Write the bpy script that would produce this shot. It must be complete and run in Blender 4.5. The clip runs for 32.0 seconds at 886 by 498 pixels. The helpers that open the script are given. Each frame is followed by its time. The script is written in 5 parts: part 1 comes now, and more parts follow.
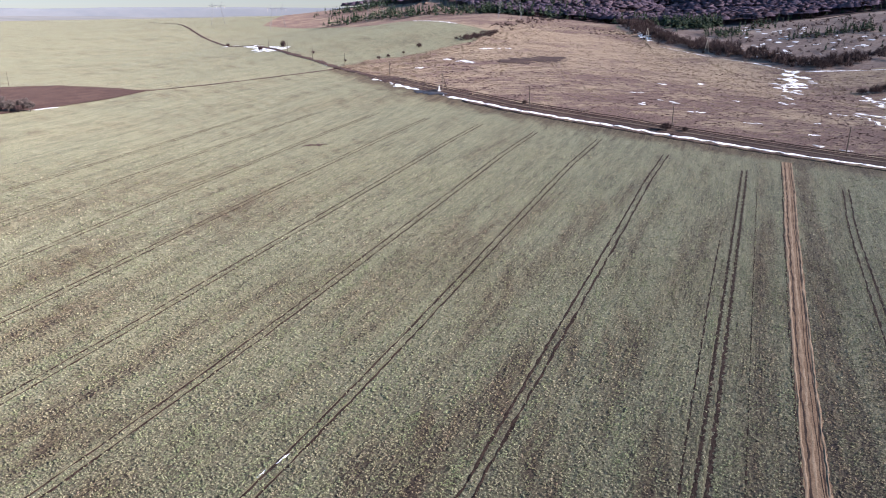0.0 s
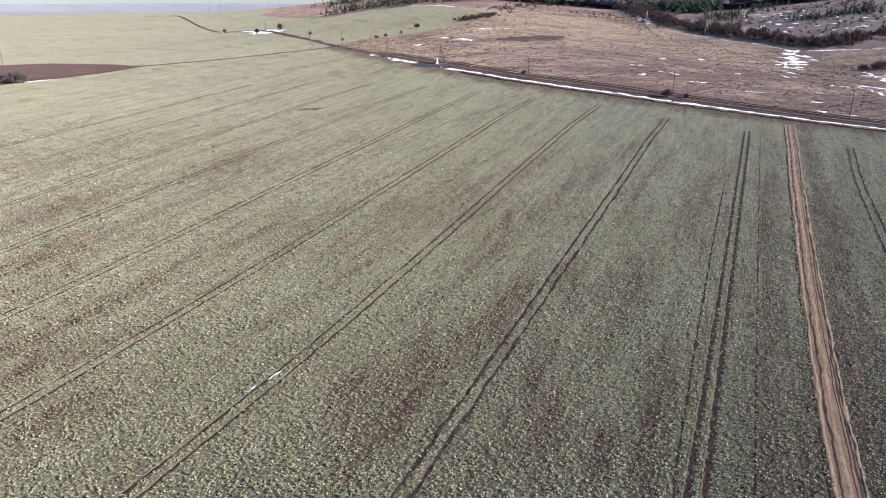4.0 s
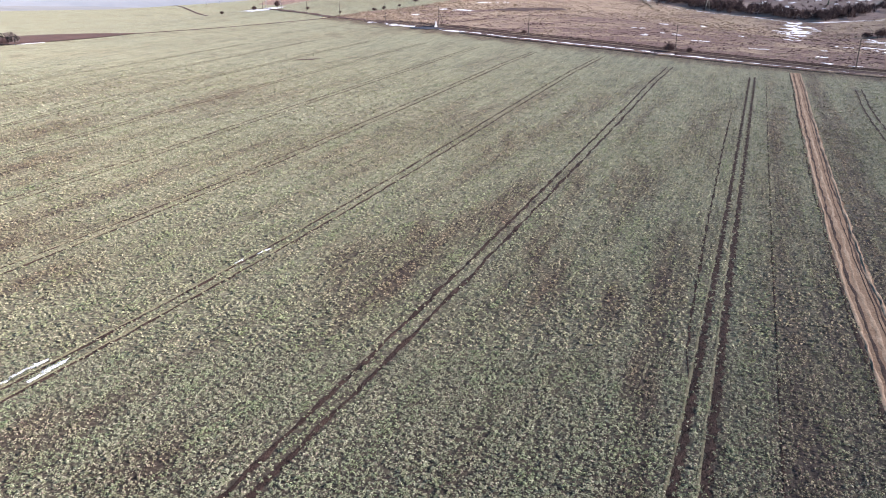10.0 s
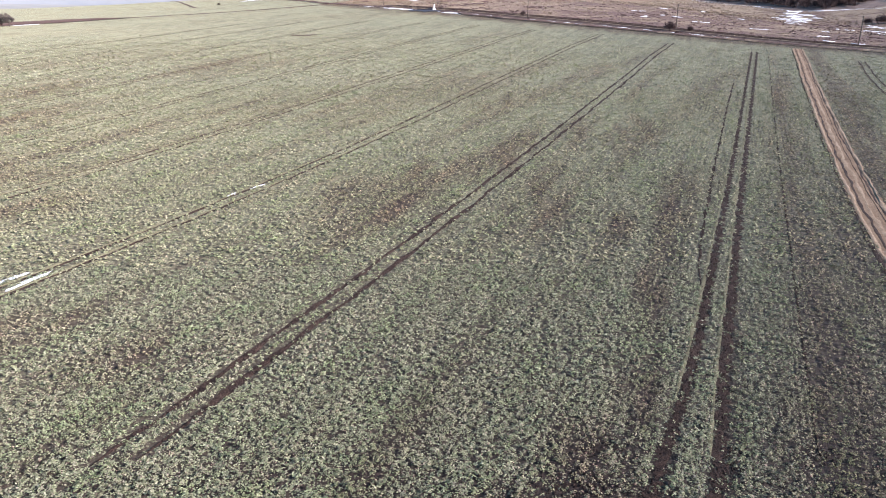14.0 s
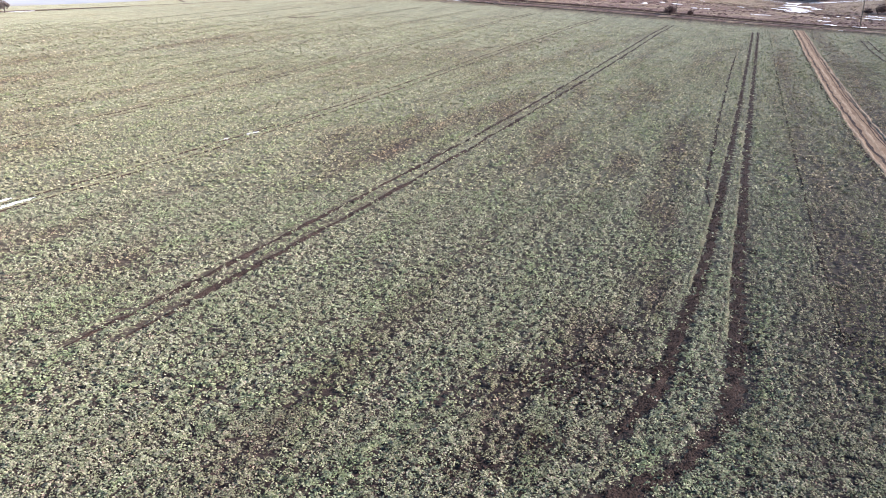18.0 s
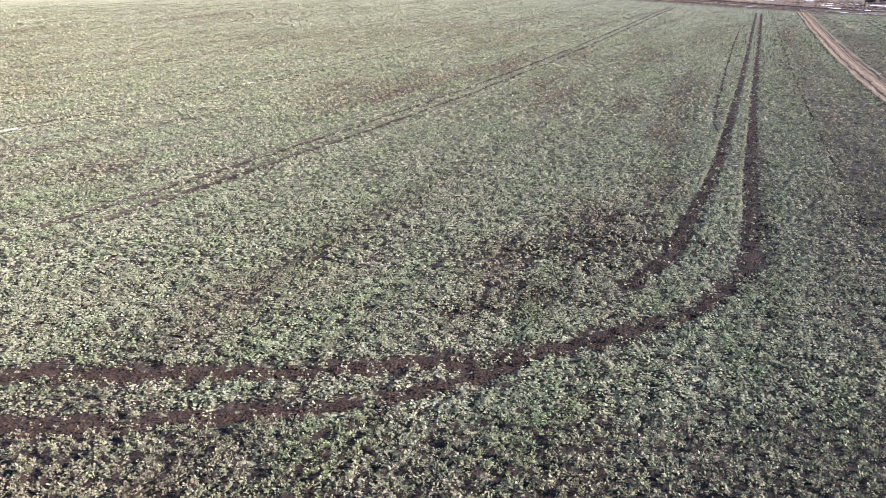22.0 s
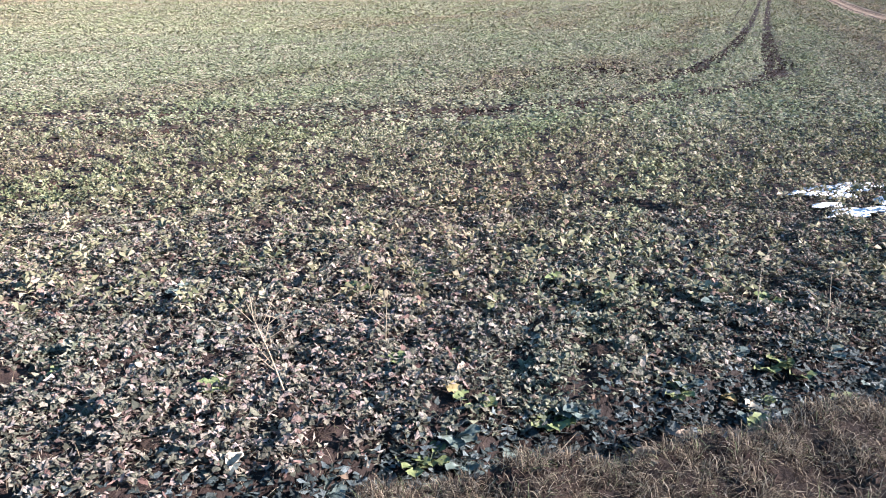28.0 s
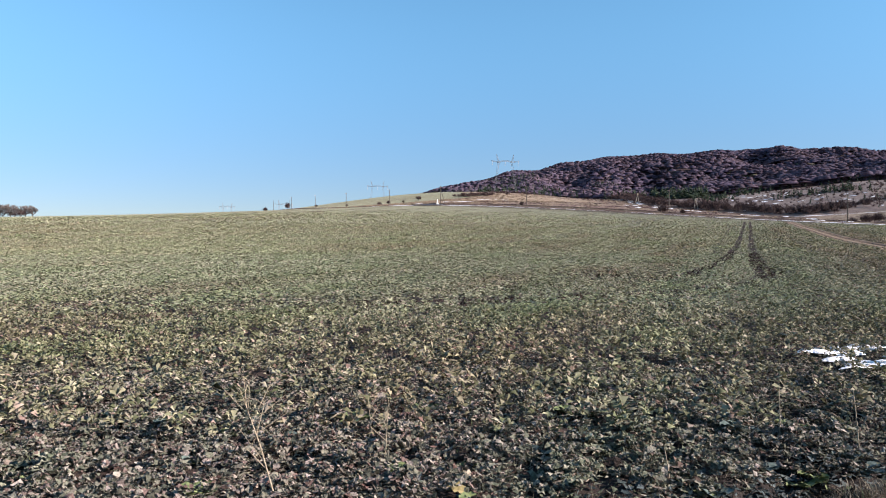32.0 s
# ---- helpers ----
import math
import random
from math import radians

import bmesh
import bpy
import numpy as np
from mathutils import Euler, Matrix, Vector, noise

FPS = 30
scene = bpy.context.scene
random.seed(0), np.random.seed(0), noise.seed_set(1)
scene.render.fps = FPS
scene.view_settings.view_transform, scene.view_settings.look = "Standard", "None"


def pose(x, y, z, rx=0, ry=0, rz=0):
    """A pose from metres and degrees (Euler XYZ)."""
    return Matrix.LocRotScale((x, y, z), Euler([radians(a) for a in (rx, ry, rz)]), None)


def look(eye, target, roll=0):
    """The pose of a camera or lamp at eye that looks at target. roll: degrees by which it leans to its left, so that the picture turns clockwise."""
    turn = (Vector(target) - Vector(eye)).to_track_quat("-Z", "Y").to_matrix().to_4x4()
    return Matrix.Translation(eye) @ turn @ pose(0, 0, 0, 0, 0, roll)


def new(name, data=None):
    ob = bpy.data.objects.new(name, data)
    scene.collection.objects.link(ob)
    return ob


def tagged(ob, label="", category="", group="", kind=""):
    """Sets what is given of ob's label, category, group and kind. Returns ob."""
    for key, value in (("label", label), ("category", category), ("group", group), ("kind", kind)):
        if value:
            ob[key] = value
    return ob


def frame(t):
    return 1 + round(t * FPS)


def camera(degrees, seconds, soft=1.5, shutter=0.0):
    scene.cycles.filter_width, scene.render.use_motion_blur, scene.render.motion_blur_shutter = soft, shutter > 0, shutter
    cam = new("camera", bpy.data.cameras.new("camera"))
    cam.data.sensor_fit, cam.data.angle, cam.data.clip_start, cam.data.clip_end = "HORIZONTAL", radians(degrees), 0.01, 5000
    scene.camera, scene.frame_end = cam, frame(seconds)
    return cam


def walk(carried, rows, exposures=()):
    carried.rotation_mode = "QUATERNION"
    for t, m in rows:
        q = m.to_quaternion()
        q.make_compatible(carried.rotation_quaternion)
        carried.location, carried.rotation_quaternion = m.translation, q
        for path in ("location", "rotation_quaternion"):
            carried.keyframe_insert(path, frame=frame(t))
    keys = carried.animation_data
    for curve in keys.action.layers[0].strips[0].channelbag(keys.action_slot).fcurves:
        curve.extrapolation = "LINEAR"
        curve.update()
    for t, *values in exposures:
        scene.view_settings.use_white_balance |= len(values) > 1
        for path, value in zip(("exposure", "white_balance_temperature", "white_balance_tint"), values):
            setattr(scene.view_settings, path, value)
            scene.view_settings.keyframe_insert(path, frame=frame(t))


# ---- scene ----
cam = camera(63.43, 32.0, 1.0)
# seconds, place in metres, pitch, roll, yaw in degrees
PATH = [
    (0.0, 0.00, 0.00, 60.00, -18.73, -0.10, 0.00),
    (1.0, 0.65, 0.36, 56.86, -18.71, -0.10, 0.05),
    (2.0, 0.61, 0.25, 53.58, -18.82, -0.12, -0.02),
    (3.0, 0.24, 0.06, 50.32, -18.85, -0.12, -0.09),
    (5.5, -0.05, -0.90, 43.05, -18.94, -0.13, -0.19),
    (6.0, -0.02, -0.96, 41.44, -18.98, -0.13, -0.19),
    (7.0, 0.06, -1.01, 38.35, -18.92, -0.11, -0.19),
    (8.0, 0.05, -1.08, 35.48, -18.94, -0.14, -0.21),
    (9.0, 0.05, -0.98, 32.79, -18.93, -0.20, -0.19),
    (10.0, 0.10, -0.89, 30.23, -18.94, -0.21, -0.23),
    (11.0, 0.16, -0.81, 27.91, -18.88, -0.19, -0.24),
    (12.0, 0.08, -0.87, 25.70, -18.90, -0.18, -0.28),
    (13.0, -0.01, -0.84, 23.69, -18.91, -0.15, -0.34),
    (14.0, -0.14, -0.71, 21.72, -18.88, -0.14, -0.38),
    (14.5, -0.13, -0.68, 20.83, -18.85, -0.12, -0.39),
    (16.5, -0.11, -0.75, 17.37, -18.81, -0.04, -0.39),
    (17.0, -0.18, -0.73, 16.57, -18.84, -0.05, -0.43),
    (18.0, -0.17, -0.61, 14.98, -18.73, -0.07, -0.49),
    (19.0, -0.02, -0.65, 13.35, -18.66, -0.05, -0.38),
    (20.0, -0.06, -0.71, 11.86, -18.63, -0.05, -0.37),
    (21.0, -0.05, -0.70, 10.50, -18.65, -0.05, -0.38),
    (22.0, -0.06, -0.69, 9.22, -18.76, -0.07, -0.41),
    (23.0, -0.05, -0.52, 7.84, -18.67, -0.14, -0.42),
    (24.0, 0.16, -0.37, 6.56, -18.68, -0.19, -0.34),
    (24.5, 0.27, -0.35, 5.90, -18.68, -0.19, -0.26),
    (26.5, 0.36, -0.22, 3.69, -18.97, -0.13, 0.09),
    (27.0, 0.34, -0.23, 3.16, -18.91, -0.11, 0.05),
    (27.5, 0.34, -0.26, 2.64, -18.84, -0.11, -0.03),
    (28.0, 0.37, -0.26, 2.37, -18.79, -0.12, -0.06),
    (28.5, 0.38, -0.27, 2.28, -18.78, -0.13, -0.06),
    (29.0, 0.37, -0.29, 2.17, -18.77, -0.13, -0.07),
    (29.5, 0.37, -0.30, 2.07, -18.78, -0.15, -0.07),
    (30.0, 0.37, -0.29, 1.96, -11.67, -0.16, -0.06),
    (30.5, 0.37, -0.29, 1.85, -7.28, -0.17, -0.07),
    (31.0, 0.36, -0.31, 1.74, -3.94, -0.17, -0.05),
    (31.5, 0.35, -0.34, 1.63, -0.91, -0.15, -0.05),
    (32.0, 0.34, -0.36, 1.52, -0.86, -0.15, -0.07),
]
walk(cam, [(t, pose(x, y, z, 90 + p, -r, w)) for t, x, y, z, p, r, w in PATH], [(0, 1.5, 6080, 24), (9, 1.7, 6080, 24), (19, 2.05, 6100, 21), (24, 2.25, 6000, 22), (29.0, 2.38, 6100, 23), (30.2, 2.3, 6250, 24), (31.5, 1.6, 6400, 20), (32, 1.6, 6400, 20)])

# ---- world, sun ----
SUN_AZ, SUN_EL = 106.0, 23.0          # degrees: to the right of straight ahead, above the horizon
world = bpy.data.worlds.new("sky")
scene.world = world
world.use_nodes = True
wt = world.node_tree
sky = wt.nodes.new("ShaderNodeTexSky")
sky.sky_type, sky.sun_disc = "NISHITA", False
sky.sun_elevation, sky.sun_rotation = radians(SUN_EL), radians(SUN_AZ)
sky.altitude, sky.air_density, sky.dust_density, sky.ozone_density = 1500, 1.0, 0.1, 1.6
clear = wt.nodes.new("ShaderNodeMix")          # clear cold winter air: bluer than the plain model
clear.data_type, clear.blend_type = "RGBA", "MULTIPLY"
clear.inputs[0].default_value = 1.0
way_up = wt.nodes.new("ShaderNodeSeparateXYZ")
wt.links.new(wt.nodes.new("ShaderNodeTexCoord").outputs["Generated"], way_up.inputs[0])
haze = wt.nodes.new("ShaderNodeValToRGB")      # thin haze along the horizon
haze.color_ramp.interpolation = "EASE"
haze.color_ramp.elements[0].position, haze.color_ramp.elements[0].color = 0.0, (0.44, 0.52, 0.66, 1)
haze.color_ramp.elements[1].position, haze.color_ramp.elements[1].color = 0.34, (0.80, 1.28, 1.26, 1)
wt.links.new(way_up.outputs["Z"], haze.inputs[0])
wt.links.new(haze.outputs[0], clear.inputs[7])
wt.links.new(sky.outputs[0], clear.inputs[6])
wt.links.new(clear.outputs[2], wt.nodes["Background"].inputs[0])
wt.nodes["Background"].inputs[1].default_value = 0.057
sun = new("sun", bpy.data.lights.new("sun", "SUN"))
sun.data.energy, sun.data.angle, sun.data.color = 5.0, radians(0.53), (1.0, 0.93, 0.83)
az, el = radians(SUN_AZ), radians(SUN_EL)
sun_way = Vector((math.sin(az) * math.cos(el), math.cos(az) * math.cos(el), math.sin(el)))
sun.matrix_world = look(sun_way * 200, (0, 0, 0))

# ---- the lie of the land ----
HILLS = [(410, 1440, 44.15), (30, 60, -0.09), (350, 310, -2.91), (-140, 30, -2.56), (-30, 420, 6.24), (-300, 1100, -1.15), (1170, 1870, 64.12), (0, -60, -1.77), (-60, 210, 1.61), (750, 680, 0.82), (140, 30, -1.63), (0, 0, 0.31), (300, 570, 1.52), (-50, 720, -7.22), (500, 0, -8.66), (-250, 400, 1.52), (-910, 450, 3.19), (1630, 1470, 50.47), (0, -400, -1.43), (110, 180, -5.73), (-500, 0, -2.93), (-200, 3000, 17.14), (-50, 80, -3.24), (290, 140, -3.93)]
KNOLLS = [(280, 980, -31.80), (210, 540, -17.43), (-280, 980, -3.73), (410, 1440, 29.13), (100, 1100, 34.11), (540, 860, 16.95), (1300, 1500, 40.70), (-80, 480, -1.28), (-370, 590, -4.09), (930, 1500, 25.07), (240, 400, -8.40), (-1000, 800, -5.83), (-160, 1120, -16.30), (0, 690, 18.45), (510, 460, -24.41), (700, 400, -5.26), (2500, 1500, 19.64), (370, 590, 14.87), (-120, 260, -2.49), (210, 1500, 24.75), (130, 450, 8.85), (-160, 140, -2.16), (0, 900, 6.06), (630, 1500, 20.99), (500, 1100, 6.97), (160, 140, 2.99)]
LEAN = 0.42                            # the tramlines run along (LEAN, 1)
ALONG = np.array((LEAN, 1.0)) / math.hypot(LEAN, 1.0)
ACROSS = np.array((ALONG[1], -ALONG[0]))


def wobble(x, y, size, seed):
    """Smooth cheap noise of about -1..1 with that wavelength, for arrays."""
    r = np.random.RandomState(seed)
    out = 0
    for k in range(7):
        a, p = r.uniform(0, 6.283), r.uniform(0, 6.283)
        w = 6.283 / size * r.uniform(0.6, 1.7)
        out = out + np.sin((x * math.cos(a) + y * math.sin(a)) * w + p)
    return out / 3.2


def smooth(a, b, x):
    t = np.clip((x - a) / (b - a), 0, 1)
    return t * t * (3 - 2 * t)


def verge_line(x):
    return 2.62 + 0.30 * x + 0.06 * np.sin(x * 3.1) + 0.04 * np.sin(x * 7.7 + 1)


def furrow_width(x):
    return np.clip(0.74 + 0.13 * x, 0.55, 1.25)


def height(x, y):
    x, y = np.asarray(x, float), np.asarray(y, float)
    z = 0 * x
    for wide, k, rows in ((40, 0.36, HILLS), (30, 0.13, KNOLLS)):
        for a, b, c in rows:
            z = z + c * np.exp(-((x - a) ** 2 + (y - b) ** 2) / (2 * (wide + k * math.hypot(a, b)) ** 2))
    d = y - verge_line(x)
    near = smooth(14, 6, np.hypot(x, y))
    z = z + near * (0.20 * smooth(0.05, -0.14, d) - 0.27 * np.exp(-((d / furrow_width(x) - 0.45) / 0.33) ** 2))
    z = z + 0.025 * wobble(x, y, 0.9, 3) * smooth(40, 12, np.hypot(x, y)) + 0.02 * wobble(x, y, 0.37, 4) * smooth(16, 6, np.hypot(x, y))
    r = np.hypot(x, y)
    z = z + smooth(600, 1300, r) * (8 * wobble(x, y, 330, 5) + 5 * wobble(x, y, 150, 6)) * smooth(1750, 1250, r) * smooth(-250, 250, x)
    z = z - 9 * smooth(750, 1150, r) * smooth(-250, 150, x)
    z = z + smooth(850, 1000, r) * smooth(1900, 1400, r) * smooth(60, 200, x) * 7 * wobble(x, y * 0.45, 150, 8)      # spurs and gullies of the wooded hill
    return z


# ---- where the crop is withered ----
def away_from(px, py, pts):
    """The distance of many points from a line."""
    best = np.full(len(px), 1e9)
    pts = np.asarray(pts, float)
    for (ax, ay), (bx, by) in zip(pts[:-1], pts[1:]):
        dx, dy = bx - ax, by - ay
        t = np.clip(((px - ax) * dx + (py - ay) * dy) / (dx * dx + dy * dy + 1e-9), 0, 1)
        best = np.minimum(best, np.hypot(px - ax - t * dx, py - ay - t * dy))
    return best


FIELD_EDGE = [(240, 195), (165, 238), (142.7, 251.5), (112.4, 269.3), (72, 293.8), (29.8, 322.9), (5, 350), (-29, 402), (-62, 470)]
WITHERED = [(-32, 101, 4, 15), (-41, 90, 4, 14), (-26, 117, 3, 14), (-47, 139, 4, 20), (-17, 116, 4, 18), (-37, 75, 5, 8), (-19, 73, 4, 9), (-46, 83, 4, 8), (-6, 78, 2.5, 18), (-77, 77, 5, 6), (-93, 89, 6, 8), (-150, 156, 8, 15), (-127, 126, 8, 14)]
WITHERED_NEAR = [(-137, 191, 8, 20), (-5, 54, 2, 8), (-11, 69, 3, 6), (-38, 41, 3, 4), (-49, 46, 3, 4), (-5.5, 29, 2.6, 5), (-8, 25.5, 2, 3), (-5.5, 21.5, 2, 2), (-3.5, 36, 1.6, 4), (-23, 84, 2.5, 12), (8, 30, 2, 9)]


def withered(x, y):
    """How frost-killed and thin the crop is, 0 to 1."""
    u = x - LEAN * y
    w = 0.55 * np.exp(-((u - 8.0) / 1.4) ** 2) + 0.62 * smooth(17, 18.5, u) * smooth(25.5, 22, u)
    for a, b, ra, rb in WITHERED + WITHERED_NEAR:
        w = np.maximum(w, 0.85 * np.exp(-((u - a + 0.06 * (y - b)) / ra) ** 2 - ((y - b) / rb) ** 2))
    w = w * (0.75 + 0.45 * wobble(u, y * 0.3, 3.0, 84))
    w = w + 0.42 * smooth(0.0, 1.0, wobble(u, y * 0.12, 17, 81)) + 0.30 * smooth(0.0, 1.0, wobble(u, y * 0.05, 3.6, 82)) - 0.12
    w = w + 0.6 * smooth(17, 9, y) + 0.28 * smooth(1, 5, u) * smooth(190, 130, y)
    flat, fx, fy = w.ravel(), np.ravel(x), np.ravel(y)
    far = (fy > 150) & (np.abs(fx) < 260) & (fy < 520)
    flat[far] = np.maximum(flat[far], 1.2 * smooth(15, 5, away_from(fx[far], fy[far], FIELD_EDGE) + 3 * wobble(fx[far], fy[far], 14, 87)))      # the dry headland
    w = flat.reshape(w.shape)
    return np.clip(w, 0, 1)


def streaks(x, y):
    """Light and dark along the drill rows, about -1 to 1."""
    u = x - LEAN * y
    return 0.6 * wobble(u, y * 0.03, 1.3, 85) + 0.5 * wobble(u, y * 0.06, 4.5, 86)


# ---- mesh helpers ----
def note(me, name, values):
    """Stores one number for each point of a mesh."""
    me.attributes.new(name, "FLOAT", "POINT").data.foreach_set("value", np.asarray(values, np.float32).ravel())
    return me



def mesh_of(name, verts, faces, material, smooth_shade=False):
    """A mesh from arrays: verts (n, 3) and faces (m, k)."""
    verts, faces = np.asarray(verts, np.float32), np.asarray(faces, np.int32)
    me = bpy.data.meshes.new(name)
    me.vertices.add(len(verts))
    me.vertices.foreach_set("co", verts.ravel())
    k = faces.shape[1]
    me.loops.add(faces.size)
    me.loops.foreach_set("vertex_index", faces.ravel())
    me.polygons.add(len(faces))
    me.polygons.foreach_set("loop_start", np.arange(0, faces.size, k, dtype=np.int32))
    me.polygons.foreach_set("use_smooth", np.full(len(faces), smooth_shade))
    me.update(calc_edges=True)
    me.materials.append(material)
    return me


def grid_faces(n, m, closed=False):
    """Quads of an n by m grid of points; closed: the second way runs round."""
    i, j = np.meshgrid(np.arange(n - 1), np.arange(m if closed else m - 1), indexing="ij")
    a, b = (i * m + j).ravel(), (i * m + (j + 1) % m).ravel()
    return np.stack([a, b, b + m, a + m], 1)


def part(name, bm, material, parent, label=""):
    me = bpy.data.meshes.new(name)
    bm.to_mesh(me)
    bm.free()
    me.materials.append(material)
    ob = new(name, me)
    ob.parent = parent
    return tagged(ob, label)


def part_np(name, verts, faces, material, parent, label="", smooth_shade=False):
    ob = new(name, mesh_of(name, verts, faces, material, smooth_shade))
    ob.parent = parent
    return tagged(ob, label)


def tube(bm, a, b, r0, r1, sides=7):
    """A tapered rod from a to b."""
    a, b = Vector(a), Vector(b)
    m = Matrix.Translation(a) @ (b - a).to_track_quat("Z", "Y").to_matrix().to_4x4()
    rings = []
    for z, r in ((0, r0), ((b - a).length, r1)):
        rings.append([bm.verts.new(m @ Vector((r * math.cos(6.2832 * k / sides), r * math.sin(6.2832 * k / sides), z))) for k in range(sides)])
    for k in range(sides):
        bm.faces.new((rings[0][k], rings[0][(k + 1) % sides], rings[1][(k + 1) % sides], rings[1][k]))
    bm.faces.new(rings[1])
    bm.faces.new(rings[0][::-1])


def box(bm, centre, size, turn=0.0, bevel=0.0):
    made = bmesh.ops.create_cube(bm, size=1, matrix=Matrix.Translation(centre) @ Matrix.Rotation(turn, 4, "Z") @ Matrix.Diagonal((*size, 1)))
    if bevel:
        edges = list({e for v in made["verts"] for e in v.link_edges})
        bmesh.ops.bevel(bm, geom=edges, offset=bevel, segments=2, affect="EDGES")


def lines_apart(pts, step):
    """A polyline walked at even steps."""
    pts = np.asarray(pts, float)
    s = np.r_[0, np.cumsum(np.hypot(*np.diff(pts, axis=0).T))]
    n = max(2, int(s[-1] / step) + 1)
    q = np.linspace(0, s[-1], n)
    return np.stack([np.interp(q, s, pts[:, 0]), np.interp(q, s, pts[:, 1])], 1)


def drape(x, y, lift):
    return np.stack([x, y, height(x, y) + lift], -1)


def strip(name, pts, width, material, lift=0.05, step=2.0, rag=0.0, seed=1, cols=3, taper=0.0, wave=5.0):
    """A ribbon laid on the land along a line, with ragged edges."""
    c = lines_apart(pts, step)
    d = np.gradient(c, axis=0)
    d /= np.linalg.norm(d, axis=1, keepdims=True) + 1e-9
    nrm = np.stack([-d[:, 1], d[:, 0]], 1)
    n = len(c)
    s = np.arange(n) * step
    w1 = width / 2 * (1 + rag * (wobble(s, 0 * s, step * wave, seed) + 0.6 * wobble(s, 0 * s, step * wave * 0.45, seed + 50)))
    w2 = width / 2 * (1 + rag * (wobble(s, 0 * s, step * wave, seed + 9) + 0.6 * wobble(s, 0 * s, step * wave * 0.45, seed + 70)))
    if taper:
        e = np.minimum(1, np.minimum(s, s[-1] - s) / taper) ** 0.6
        w1, w2 = w1 * e, w2 * e
    w1, w2 = np.maximum(w1, 0.01), np.maximum(w2, 0.01)
    k = np.linspace(0, 1, cols)
    off = -w1[:, None] * (1 - k) + w2[:, None] * k
    x, y = c[:, :1] + nrm[:, :1] * off, c[:, 1:] + nrm[:, 1:] * off
    bow = 1 - (2 * k - 1) ** 2
    v = drape(x, y, lift * (0.4 + 0.6 * bow))
    return mesh_of(name, v.reshape(-1, 3), grid_faces(n, cols)[:, ::-1], material, True)


def sheet(name, near, far, material, lift, n=120, m=40, rag=3.0, seed=2):
    """A piece of land between two lines, laid on the ground, with wavering edges."""
    def even(pts):
        pts = np.asarray(pts, float)
        s = np.r_[0, np.cumsum(np.hypot(*np.diff(pts, axis=0).T))]
        q = np.linspace(0, s[-1], n)
        return np.stack([np.interp(q, s, pts[:, 0]), np.interp(q, s, pts[:, 1])], 1)
    a, b = even(near), even(far)
    b = b + rag * np.stack([wobble(b[:, 0], b[:, 1], 30, seed), wobble(b[:, 0], b[:, 1], 30, seed + 1)], 1)
    k = np.linspace(0, 1, m)[None, :, None]
    p = a[:, None] * (1 - k) + b[:, None] * k
    v = drape(p[..., 0], p[..., 1], lift)
    me = mesh_of(name, v.reshape(-1, 3), grid_faces(n, m), material, True)
    me.flip_normals() if me.polygons[0].normal.z < 0 else None
    return me


